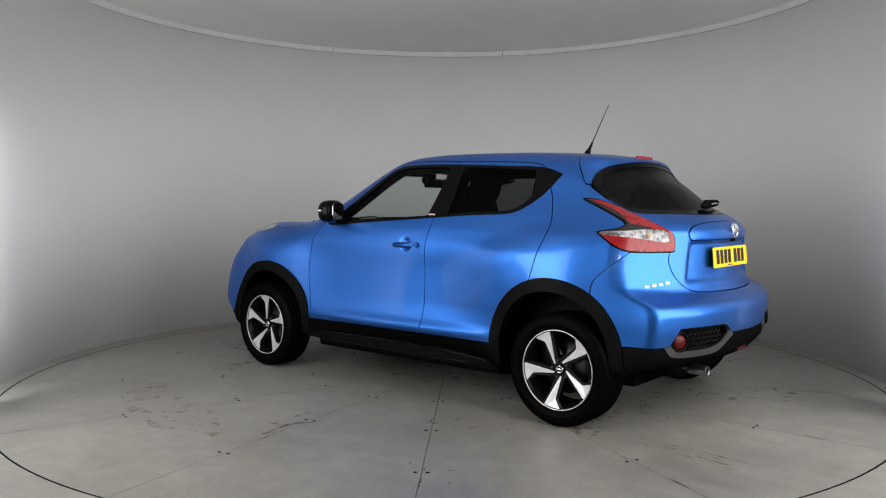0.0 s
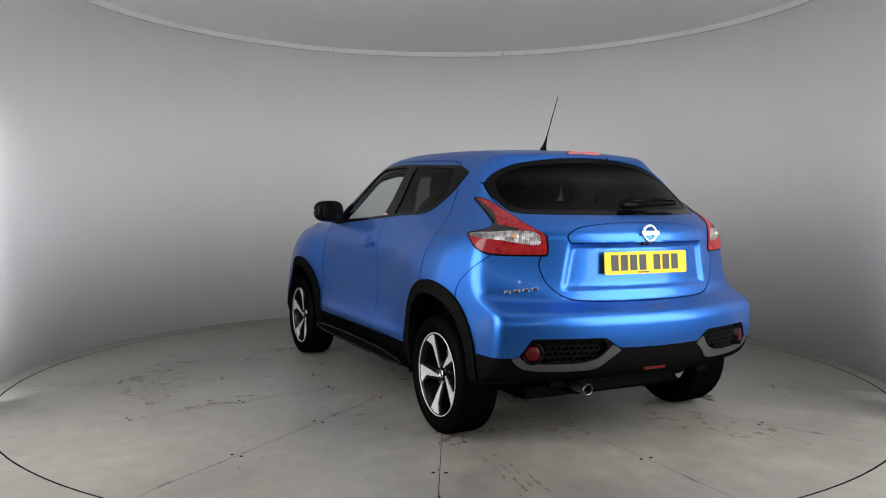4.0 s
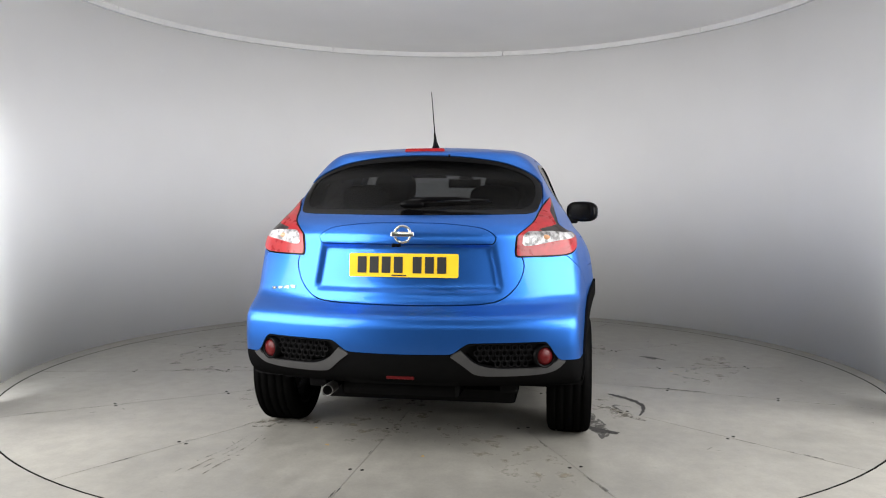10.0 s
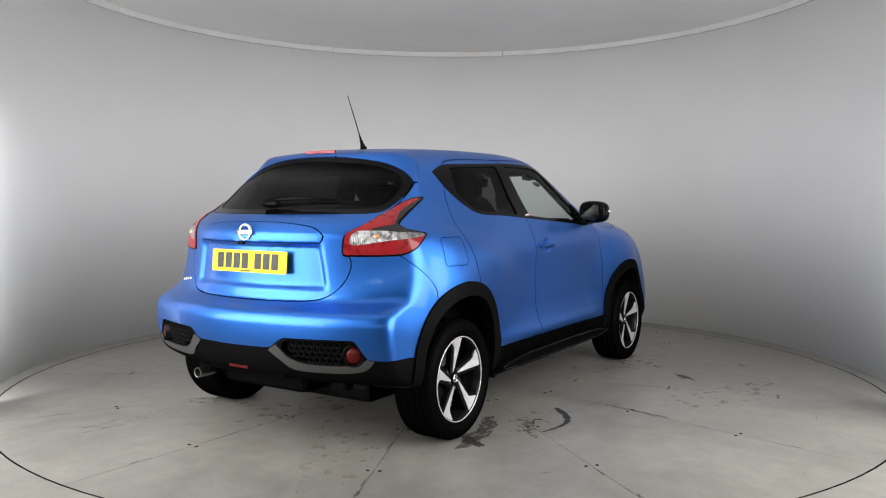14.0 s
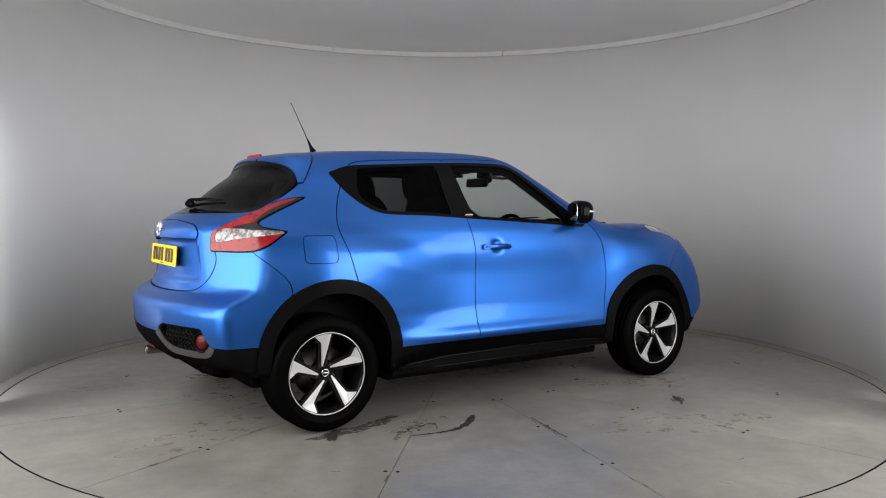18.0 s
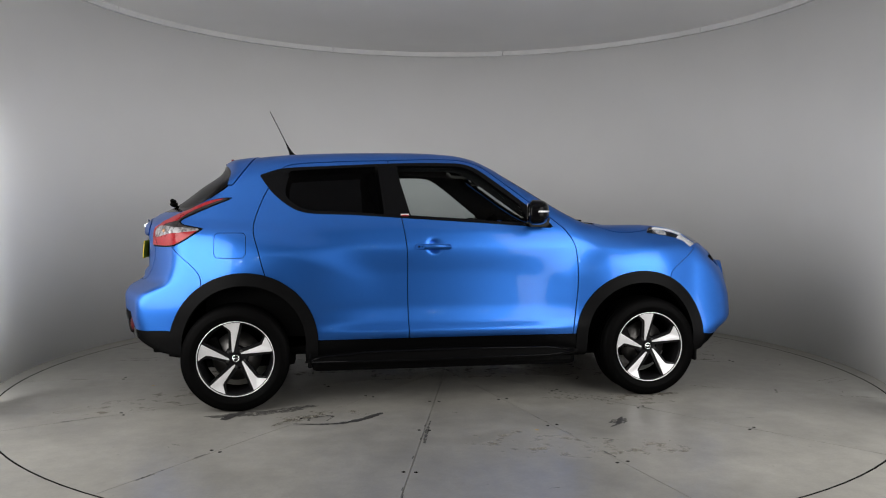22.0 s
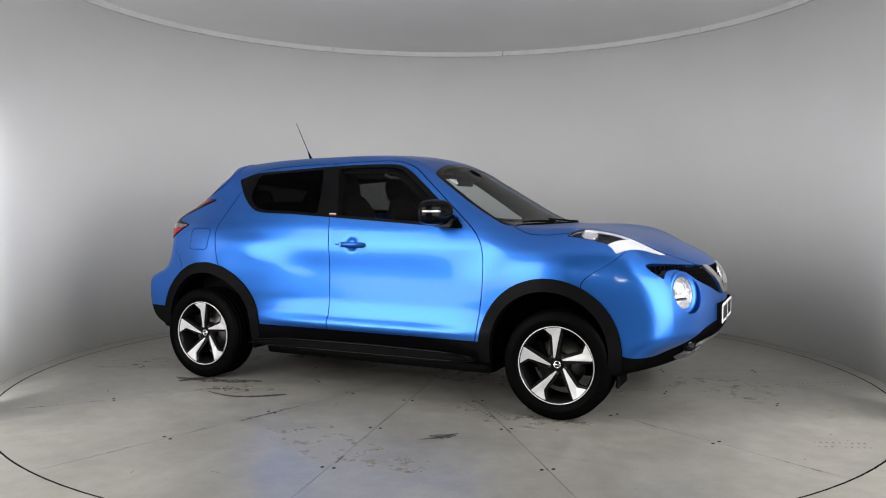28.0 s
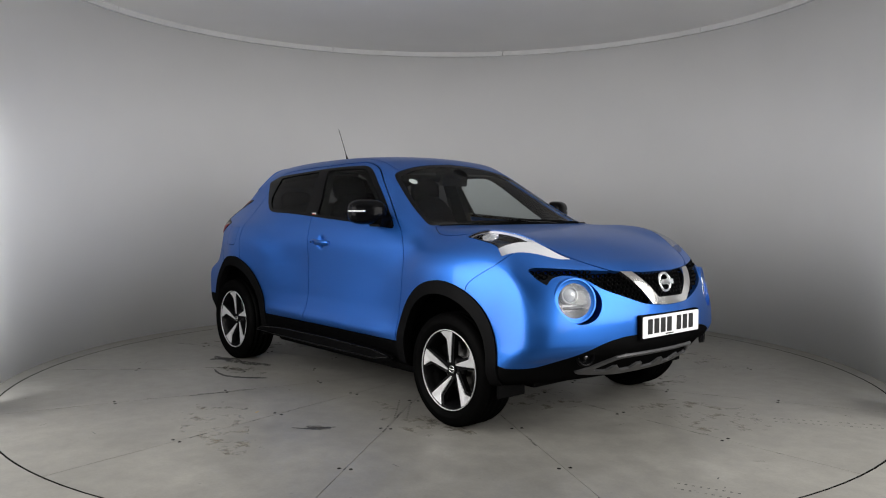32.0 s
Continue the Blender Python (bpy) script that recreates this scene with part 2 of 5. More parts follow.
def part(name, bm, mat, parent, label="", smooth=False, place=None):
    """Link a bmesh as one mesh object under a thing or a part."""
    me = bpy.data.meshes.new(name)
    bmesh.ops.recalc_face_normals(bm, faces=bm.faces)
    bm.to_mesh(me)
    bm.free()
    me.materials.append(mat)
    if smooth:
        me.polygons.foreach_set("use_smooth", [True] * len(me.polygons))
    ob = new(name, me)
    if parent is not None:
        ob.parent = parent
    if place is not None:
        ob.matrix_basis = place
    if label:
        ob["label"] = label
    return ob


def bevel_box(sx, sy, sz, r=0.01, seg=2, at=(0, 0, 0), bm=None):
    own = bmesh.new()
    bmesh.ops.create_cube(own, size=1.0, matrix=Matrix.Diagonal((sx, sy, sz, 1)))
    if r:
        bmesh.ops.bevel(own, geom=own.edges[:] + own.verts[:], offset=r, segments=seg, affect="EDGES", profile=0.6)
    bmesh.ops.translate(own, verts=own.verts, vec=at)
    return own


def merge(*bms):
    out = bmesh.new()
    for b in bms:
        me = bpy.data.meshes.new("tmp")
        b.to_mesh(me)
        b.free()
        out.from_mesh(me)
        bpy.data.meshes.remove(me)
    return out


def lathe(profile, seg=48, axis="y", start=0.0, sweep=360.0):
    """Turn (radius, along) pairs round an axis."""
    bm = bmesh.new()
    full = abs(sweep - 360) < 1e-6
    n = seg if full else seg + 1
    rings = []
    for k in range(n):
        a = radians(start + sweep * k / seg)
        ring = []
        for r, h in profile:
            c, s = r * math.cos(a), r * math.sin(a)
            ring.append(bm.verts.new({"y": (c, h, s), "z": (c, s, h), "x": (h, c, s)}[axis]))
        rings.append(ring)
    for k in range(n if full else n - 1):
        a, b = rings[k], rings[(k + 1) % n]
        for i in range(len(profile) - 1):
            bm.faces.new((a[i], a[i + 1], b[i + 1], b[i]))
    return bm


def prism(outline, depth, to3d, r=0.0):
    """Extrude a 2D outline by depth; to3d(u, v, w) gives the place."""
    bm = bmesh.new()
    lo = [bm.verts.new(to3d(u, v, 0.0)) for u, v in outline]
    hi = [bm.verts.new(to3d(u, v, depth)) for u, v in outline]
    n = len(outline)
    bm.faces.new(lo)
    bm.faces.new(hi)
    for i in range(n):
        bm.faces.new((lo[i], lo[(i + 1) % n], hi[(i + 1) % n], hi[i]))
    if r:
        bmesh.ops.bevel(bm, geom=bm.edges[:], offset=r, segments=2, affect="EDGES")
    return bm


def tube(points, radius, seg=10, taper=None):
    bm = bmesh.new()
    pts = [Vector(p) for p in points]
    rings = []
    for i, p in enumerate(pts):
        d = (pts[min(i + 1, len(pts) - 1)] - pts[max(i - 1, 0)]).normalized()
        side = d.orthogonal().normalized() if abs(d.z) > 0.99 else d.cross(Vector((0, 0, 1))).normalized()
        up = side.cross(d)
        r = radius if taper is None else radius + (taper - radius) * i / (len(pts) - 1)
        rings.append([bm.verts.new(p + r * (math.cos(6.28319 * k / seg) * side + math.sin(6.28319 * k / seg) * up)) for k in range(seg)])
    for a, b in zip(rings, rings[1:]):
        for k in range(seg):
            bm.faces.new((a[k], a[(k + 1) % seg], b[(k + 1) % seg], b[k]))
    bm.faces.new(rings[0][::-1])
    bm.faces.new(rings[-1])
    return bm


def rounded_rect(w, h, r, n=5):
    out = []
    for cx, cy, a0 in ((w / 2 - r, h / 2 - r, 0), (-w / 2 + r, h / 2 - r, 90), (-w / 2 + r, -h / 2 + r, 180), (w / 2 - r, -h / 2 + r, 270)):
        for k in range(n + 1):
            a = radians(a0 + 90 * k / n)
            out.append((cx + r * math.cos(a), cy + r * math.sin(a)))
    return out


def blob(rx, ry, rz, power=2.5, nu=20, nv=12):
    """A rounded cushion: a superellipsoid."""
    bm = bmesh.new()
    bmesh.ops.create_uvsphere(bm, u_segments=nu, v_segments=nv, radius=1)
    for v in bm.verts:
        p = v.co
        k = (abs(p.x) ** power + abs(p.y) ** power + abs(p.z) ** power) ** (1 / power)
        v.co = Vector((p.x / k * rx, p.y / k * ry, p.z / k * rz))
    return bm


# ---- curves ----
def hermite(x, xs, ys):
    """Smooth curve through the points; x may be any array, ys may have trailing axes."""
    xs, ys = np.asarray(xs, float), np.asarray(ys, float)
    d = np.diff(ys, axis=0) / np.diff(xs)
    m = np.empty_like(ys)
    m[0], m[-1] = d[0], d[-1]
    same = d[:-1] * d[1:] > 0
    m[1:-1] = np.where(same, 2 * d[:-1] * d[1:] / np.where(same, d[:-1] + d[1:], 1), 0)
    x = np.clip(x, xs[0], xs[-1])
    i = np.clip(np.searchsorted(xs, x) - 1, 0, len(xs) - 2)
    h = xs[i + 1] - xs[i]
    t = (x - xs[i]) / h
    return ((2 * t ** 3 - 3 * t ** 2 + 1) * ys[i] + (t ** 3 - 2 * t ** 2 + t) * h * m[i]
            + (3 * t ** 2 - 2 * t ** 3) * ys[i + 1] + (t ** 3 - t ** 2) * h * m[i + 1])


def pairs(x, table):
    return hermite(x, [p[0] for p in table], [p[1] for p in table])


def smax(a, b, k):
    return np.maximum(a, b) + np.maximum(k - np.abs(a - b), 0) ** 2 / (4 * k)


def step(x, a, b):
    t = np.clip((x - a) / (b - a), 0, 1)
    return t * t * (3 - 2 * t)


def closed_curve(points, n=6, sharp=()):
    """Points of a closed Catmull-Rom curve; the corners whose numbers stand in sharp stay sharp."""
    P = [np.array(p, float) for p in points]
    out, m = [], len(P)
    for i in range(m):
        p0, p1, p2, p3 = P[i - 1], P[i], P[(i + 1) % m], P[(i + 2) % m]
        t1 = np.zeros(2) if i in sharp else (p2 - p0) / 2
        t2 = np.zeros(2) if (i + 1) % m in sharp else (p3 - p1) / 2
        L = np.linalg.norm(p2 - p1)
        for t_, nrm in ((t1, 0), (t2, 1)):
            q = np.linalg.norm(t_)
            if q > L:
                t_ *= L / q
        if i in sharp and (i + 1) % m in sharp:
            out.append(p1)
            continue
        if i in sharp:
            t1 = (p2 - p1)
        if (i + 1) % m in sharp:
            t2 = (p2 - p1)
        for k in range(n):
            t = k / n
            out.append((2 * t ** 3 - 3 * t ** 2 + 1) * p1 + (t ** 3 - 2 * t ** 2 + t) * t1 + (3 * t ** 2 - 2 * t ** 3) * p2 + (t ** 3 - t ** 2) * t2)
    return np.array(out)


def outline_distance(u, v, poly):
    """Signed distance to a closed outline, negative inside."""
    out = np.full(u.shape, 9.0)
    lo, hi = poly.min(0) - 0.06, poly.max(0) + 0.06
    near = (u > lo[0]) & (u < hi[0]) & (v > lo[1]) & (v < hi[1])
    if not near.any():
        return out
    p = np.stack([u[near], v[near]], 1)
    best, inside = np.full(len(p), 1e9), np.zeros(len(p), bool)
    for a, b in zip(poly, np.roll(poly, -1, 0)):
        e, w = b - a, p - a
        L = e @ e
        if L < 1e-14:
            continue
        t = np.clip(w @ e / L, 0, 1)
        q = w - t[:, None] * e
        best = np.minimum(best, (q * q).sum(1))
        cross = (a[1] > p[:, 1]) != (b[1] > p[:, 1])
        with np.errstate(divide="ignore", invalid="ignore"):
            inside ^= cross & (p[:, 0] < e[0] * (p[:, 1] - a[1]) / e[1] + a[0])
    out[near] = np.where(inside, -1, 1) * np.sqrt(best)
    return out


# ---- the booth ----
WALL_C, WALL_R, WALL_H, OPEN = (-0.009, 0.147), 3.03, 2.853, 58.0
TABLE_R = 2.899
TABLE_C = (-0.003, 0.010)


def arc_wall():
    """A curved wall 8 cm thick with an opening of 2 x OPEN degrees towards the camera."""
    V, F, n = [], [], 160
    for k in range(n + 1):
        a = radians(-90 + OPEN + (360 - 2 * OPEN) * k / n)
        for r, z in ((WALL_R, 0.0), (WALL_R, WALL_H), (WALL_R + 0.08, WALL_H), (WALL_R + 0.08, 0.0)):
            V.append((WALL_C[0] + r * math.cos(a), WALL_C[1] + r * math.sin(a), z))
    for k in range(n):
        for i in range(4):
            j = (i + 1) % 4
            F.append((4 * k + i, 4 * k + j, 4 * k + 4 + j, 4 * k + 4 + i))
    F += [(0, 3, 2, 1), (4 * n, 4 * n + 1, 4 * n + 2, 4 * n + 3)]
    return tagged(link_mesh("wall_north", V, F, WALL), "seamless matt white curved booth wall", "wall", kind="structure")


wall = arc_wall()
for p in wall.data.polygons:
    p.use_smooth = abs(p.normal.z) < 0.5
wall.data.update()

# white trim ring where the wall meets the ceiling, in lengths with fine joints
trim = tagged(new("trim", None), "white metal trim ring at the head of the wall", "trim", kind="structure")
edges = [-32, -2, 36, 78, 114, 160, 192, 212]
for a0, a1 in zip(edges, edges[1:]):
    V, F, n = [], [], 28
    for k in range(n + 1):
        a = radians(a0 + 0.06 + (a1 - a0 - 0.12) * k / n)
        for r, z in ((WALL_R - 0.035, WALL_H), (WALL_R - 0.03, WALL_H + 0.05), (WALL_R + 0.06, WALL_H + 0.05), (WALL_R + 0.06, WALL_H)):
            V.append((WALL_C[0] + r * math.cos(a), WALL_C[1] + r * math.sin(a), z))
    for k in range(n):
        for i in range(4):
            j = (i + 1) % 4
            F.append((4 * k + i, 4 * k + 4 + i, 4 * k + 4 + j, 4 * k + j))
    F += [(0, 1, 2, 3), (4 * n + 3, 4 * n + 2, 4 * n + 1, 4 * n)]
    link_mesh("trim_length", V, F, TRIM_WHITE, trim, smooth=False)


def disc(name, cx, cy, r0, r1, z, thick, mat, n=128):
    V, F = [], []
    for k in range(n):
        a = 2 * math.pi * k / n
        for r, h in ((r0, z), (r1, z), (r1, z - thick), (r0, z - thick)):
            V.append((cx + r * math.cos(a), cy + r * math.sin(a), h))
    for k in range(n):
        m = (k + 1) % n
        for i in range(4):
            if r0 == 0 and i == 3:
                continue
            j = (i + 1) % 4
            F.append((4 * k + i, 4 * m + i, 4 * m + j, 4 * k + j)[::-1])
    return link_mesh(name, V, F, mat, smooth=False)


ceiling = tagged(disc("ceiling", WALL_C[0], WALL_C[1], 0.001, WALL_R + 0.2, WALL_H + 0.11, 0.06, CEIL), "plain off-white booth ceiling", "ceiling", kind="structure")
# fixed floor round the turntable
floor = tagged(disc("floor", TABLE_C[0], TABLE_C[1], TABLE_R + 0.0125, 9.5, 0.0, 0.1, FLOOR), "worn grey painted concrete floor", "floor", kind="structure")
rim = tagged(disc("turntable_rim", TABLE_C[0], TABLE_C[1], TABLE_R + 0.001, TABLE_R + 0.0122, -0.0008, 0.06, RIM), "thin steel rim let into the floor", "rim", kind="structure")
pit = tagged(disc("pit_floor", TABLE_C[0], TABLE_C[1], 0.001, TABLE_R + 0.3, -0.05, 0.05, BLACK_GAP), "dark pit under the turntable", "pit", kind="structure")

# the hall behind the camera, closed with plain walls
for nm, sx, sy, sz, at in (("wall_south", 13, 0.1, 4.2, (0, -8.6, 2.0)), ("wall_east", 0.1, 13.2, 4.2, (6.5, -2.05, 2.0)),
                           ("wall_west", 0.1, 13.2, 4.2, (-6.5, -2.05, 2.0)), ("wall_rear", 13, 0.1, 4.2, (0, 4.5, 2.0)), ("hall_ceiling", 13.2, 13.3, 0.1, (0, -2.05, 4.15))):
    tagged(part(nm, bevel_box(sx, sy, sz, 0), HALL, None, place=pose(*at)), "plain grey hall surface", "wall", kind="structure")

# small spot lamps on the hall's south wall; they glint in the paint
def spot_lamp(x, z):
    can = lathe([(0.0, -0.06), (0.03, -0.06), (0.042, -0.045), (0.05, 0.0), (0.05, 0.05), (0.044, 0.05), (0.042, 0.03)], 24, "y")
    lamp = tagged(part("spot_lamp", can, STEEL, None, "", True, pose(x, -8.30, z)), "small lit spot lamp on a short wall arm", "lamp", "spot lamps in the hall")
    part("lens", lathe([(0.0, 0.036), (0.02, 0.035), (0.041, 0.031)], 20, "y"), SPOT, lamp, "lit lens", True)
    part("arm", tube([(0, -0.055, 0), (0, -0.15, 0.0), (0, -0.2495, 0.0)], 0.012, 10), STEEL, lamp, "", True)
    part("wall_plate", lathe([(0.0, -0.240), (0.04, -0.240), (0.045, -0.2495)], 20, "y"), STEEL, lamp, "", True)


for x, z in ((-3.4, 2.55), (-2.5, 2.7), (-1.7, 2.5), (-1.35, 2.75), (-0.35, 2.6), (0.5, 2.65), (1.2, 2.45), (1.65, 2.7), (2.6, 2.6), (3.5, 2.7)):
    spot_lamp(x, z)

# ---- the turntable: fourteen plates with open joints ----
turntable = tagged(new("turntable", None), "round grey turntable of fourteen worn steel plates", "turntable")
SPREAD = 360 / 14
for k in range(14):
    a0, a1 = radians(-53 + SPREAD * k), radians(-53 + SPREAD * (k + 1))
    gap = 0.0016
    V, n = [], 16
    mid = (a0 + a1) / 2
    tip = gap / math.sin((a1 - a0) / 2)
    for z in (0.0, -0.03):
        V.append((tip * math.cos(mid), tip * math.sin(mid), z))
        for i in range(n + 1):
            a = a0 + gap / TABLE_R + (a1 - a0 - 2 * gap / TABLE_R) * i / n
            V.append((TABLE_R * math.cos(a), TABLE_R * math.sin(a), z))
    m = n + 2
    F = [tuple(range(m)), tuple(range(2 * m - 1, m - 1, -1))] + [(i, m + i, m + (i + 1) % m, (i + 1) % m) for i in range(m)]
    link_mesh("plate", V, F, FLOOR, turntable, smooth=False)


def floor_mark(name, pts, widths, mat, label, z=0.0012, seed=1):
    """A thin uneven smear along a line on the turntable."""
    rnd = random.Random(seed)
    P = [Vector((*p, 0)) for p in pts]
    fine = []
    for i in range(len(P) - 1):
        for k in range(8):
            t = k / 8
            p0, p1, p2, p3 = P[max(i - 1, 0)], P[i], P[i + 1], P[min(i + 2, len(P) - 1)]
            q = 0.5 * (2 * p1 + (p2 - p0) * t + (2 * p0 - 5 * p1 + 4 * p2 - p3) * t * t + (3 * p1 - p0 - 3 * p2 + p3) * t ** 3)
            w = widths[i] + (widths[i + 1] - widths[i]) * t
            fine.append((q, w * rnd.uniform(0.6, 1.25)))
    V, F = [], []
    for i, (q, w) in enumerate(fine):
        d = (fine[min(i + 1, len(fine) - 1)][0] - fine[max(i - 1, 0)][0]).normalized()
        s = Vector((-d.y, d.x, 0))
        V += [(*(q + s * w * 0.5)[:2], z), (*(q - s * w * 0.5)[:2], z)]
    for i in range(len(fine) - 1):
        F.append((2 * i, 2 * i + 1, 2 * i + 3, 2 * i + 2))
    return link_mesh(name, V, F, mat, turntable, label)


floor_mark("scuff_mark", [(-1.08, -1.285), (-0.96, -1.315), (-0.83, -1.318), (-0.71, -1.262), (-0.63, -1.19), (-0.57, -1.13)], [0.008, 0.022, 0.030, 0.050, 0.058, 0.012], SCUFF_DARK, "dark curved rubber scuff mark")
floor_mark("scuff_mark", [(-1.0, -1.20), (-0.90, -1.15), (-0.86, -1.17), (-0.90, -1.26)], [0.008, 0.02, 0.018, 0.006], SCUFF, "faint rubber scuff mark", seed=2)
floor_mark("scuff_mark", [(0.61, -1.63), (0.675, -1.575), (0.71, -1.51), (0.755, -1.44)], [0.006, 0.024, 0.030, 0.008], SCUFF_DARK, "dark rubber scuff mark", seed=3)
floor_mark("scuff_mark", [(-0.33, 1.88), (-0.29, 1.66), (-0.37, 1.54)], [0.008, 0.026, 0.008], SCUFF, "thin dark scuff line", seed=4)
floor_mark("scuff_mark", [(-0.33, -1.35), (-0.39, -1.58), (-0.43, -1.77)], [0.006, 0.022, 0.010], SCUFF, "broken dark scuff line", seed=6)
rnd = random.Random(5)
for k in range(46):
    a, r = rnd.uniform(0, 6.283), rnd.uniform(0.9, 2.75)
    x, y = r * math.cos(a), r * math.sin(a)
    d, L = rnd.uniform(0, 3.14), rnd.uniform(0.01, 0.06)
    floor_mark("speck", [(x, y), (x + L * math.cos(d), y + L * math.sin(d))], [rnd.uniform(0.002, 0.008), rnd.uniform(0.002, 0.006)], SCUFF, "", seed=k + 10)
# short ribs of tyre prints, in two dotted rows each
for (x0, y0), (x1, y1), n in (((0.54, -0.80), (0.86, -1.09), 10), ((2.44, -0.84), (2.70, -0.745), 9), ((2.22, 0.49), (2.69, 0.81), 15)):
    for j in range(n):
        for side in (-1, 1):
            t = j / n
            dx, dy = (x1 - x0) * 0.4 / n, (y1 - y0) * 0.4 / n
            nx, ny = -0.035 * side * (y1 - y0) / math.hypot(x1 - x0, y1 - y0), 0.035 * side * (x1 - x0) / math.hypot(x1 - x0, y1 - y0)
            px, py = x0 + (x1 - x0) * t + nx, y0 + (y1 - y0) * t + ny
            floor_mark("tyre_print", [(px, py), (px + dx, py + dy)], [0.010, 0.014], SCUFF, "dotted tyre tread print", seed=int(70 + 9 * j + side + 100 * x0))


def floor_blot(name, x, y, rx, ry, turn, mat, label, seed, z=0.0009):
    """A ragged patch of dirt lying on the plates."""
    rnd = random.Random(seed)
    ph = [rnd.uniform(0, 6.28) for _ in range(4)]
    V, n = [(x, y, z)], 40
    for k in range(n):
        a = 2 * math.pi * k / n
        r = 1 + 0.22 * math.sin(2 * a + ph[0]) + 0.16 * math.sin(3 * a + ph[1]) + 0.1 * math.sin(7 * a + ph[2]) + 0.07 * math.sin(11 * a + ph[3])
        u, v = r * rx * math.cos(a), r * ry * math.sin(a)
        c, s_ = math.cos(radians(turn)), math.sin(radians(turn))
        V.append((x + u * c - v * s_, y + u * s_ + v * c, z))
    return link_mesh(name, V, [(0, k + 1, (k + 1) % n + 1) for k in range(n)], mat, turntable, label, smooth=False)


# dirt where the wheels stand and old stains elsewhere
for i, (x, y, rx, ry, turn, mat) in enumerate([(-1.53, 0.72, 0.13, 0.09, 20, OIL), (-1.50, 0.50, 0.10, 0.05, 80, OIL), (-1.36, -1.04, 0.17, 0.055, 0, SCUFF), (-1.10, -0.97, 0.14, 0.05, 15, SCUFF), (-1.42, -1.06, 0.08, 0.04, 50, SCUFF_DARK),
                                                (-1.02, -1.17, 0.16, 0.05, 35, OIL), (-0.90, -1.12, 0.26, 0.10, 15, DUST), (0.70, -1.53, 0.07, 0.035, 50, SCUFF), (1.10, -0.98, 0.2, 0.06, 0, OIL), (1.30, 0.80, 0.14, 0.07, 60, OIL), (1.30, 0.98, 0.2, 0.12, 0, DUST),
                                                (-0.30, 1.70, 0.30, 0.10, 100, DUST), (-0.95, 1.0, 0.35, 0.12, 10, DUST), (0.9, -1.05, 0.4, 0.12, 0, DUST), (-1.3, 0.1, 0.5, 0.3, 0, DUST), (0.2, 0.0, 0.9, 0.4, 0, DUST),
                                                (-1.9, -0.6, 0.5, 0.22, 30, DUST), (0.3, -1.9, 0.5, 0.2, 170, DUST), (1.9, 0.3, 0.4, 0.3, 60, DUST), (0.6, 1.9, 0.6, 0.25, 160, DUST)]):
    floor_blot("floor_stain", x, y, rx, ry, turn, mat, "brown dirt stain on the plates", 300 + i, 0.0006 + 0.00005 * i)
for j, w in ((-1.5, 0.014), (-0.5, 0.010), (0.5, 0.014), (1.5, 0.009)):
    floor_mark("tyre_track", [(-1.80, 0.70 + 0.034 * j), (-2.03, 0.703 + 0.04 * j), (-2.23, 0.755 + 0.042 * j), (-2.42, 0.785 + 0.046 * j)], [w * 0.5, w, w, w * 0.6], OIL, "faint ribbed tyre track", 0.0019, int(124 + 2 * j))
# crumbs of dirt along the joints
rnd = random.Random(8)
for k in range(14):
    a = radians(-53 + SPREAD * k)
    for j in range(5):
        r = rnd.uniform(1.2, 2.75)
        x, y = r * math.cos(a) + rnd.uniform(-0.01, 0.01), r * math.sin(a) + rnd.uniform(-0.01, 0.01)
        L = rnd.uniform(0.02, 0.12)
        floor_mark("joint_dirt", [(x, y), (x + L * math.cos(a), y + L * math.sin(a))], [0.004, 0.009], SCUFF, "", 0.0013, 400 + 5 * k + j)
# pairs of sunk screws beside the joints
screw = lathe([(0.0, 0.0012), (0.004, 0.0012), (0.0045, 0.0018), (0.0082, 0.0018), (0.0095, 0.0004)], 12, "z")
screw_mesh = bpy.data.meshes.new("screw")
bmesh.ops.recalc_face_normals(screw, faces=screw.faces)
screw.to_mesh(screw_mesh)
screw.free()
screw_mesh.materials.append(RIM)
for k in range(14):
    a = radians(-53 + SPREAD * k)
    for r in (0.957, 1.575, 2.235):
        for d in (-0.028, 0.028):
            ob = new("screw", screw_mesh)
            ob.parent = turntable
            ob.matrix_basis = pose(r * math.cos(a) - d * math.sin(a), r * math.sin(a) + d * math.cos(a), 0)
# a few dry leaf crumbs
for k, (x, y) in enumerate([(-1.62, 0.45), (-2.0, -0.2), (-1.9, 0.3), (0.2, -1.62)]):
    floor_blot("leaf_crumb", x, y, 0.012, 0.008, 40 * k, LEAF, "dry leaf crumb", 500 + k, 0.002)


# ---- the car's outer skin: a smooth solid bounded by sides, top, nose and tail ----
STATIONS = [-2.05, -1.6, -1.25, -0.85, -0.3, 0.3, 0.75, 1.2, 1.6, 2.05]
HALF_WIDTH_LOW = {
    0.22: [0.70, 0.78, 0.82, 0.79, 0.775, 0.775, 0.79, 0.82, 0.82, 0.74],
    0.40: [0.76, 0.835, 0.862, 0.838, 0.826, 0.826, 0.838, 0.862, 0.865, 0.79],
    0.46: [0.785, 0.84, 0.868, 0.842, 0.844, 0.844, 0.844, 0.866, 0.86, 0.785],
    0.53: [0.795, 0.836, 0.87, 0.832, 0.821, 0.821, 0.83, 0.866, 0.852, 0.775],
    0.62: [0.80, 0.832, 0.87, 0.823, 0.804, 0.804, 0.815, 0.866, 0.843, 0.765],
    0.80: [0.765, 0.815, 0.868, 0.832, 0.799, 0.797, 0.806, 0.864, 0.825, 0.735]}
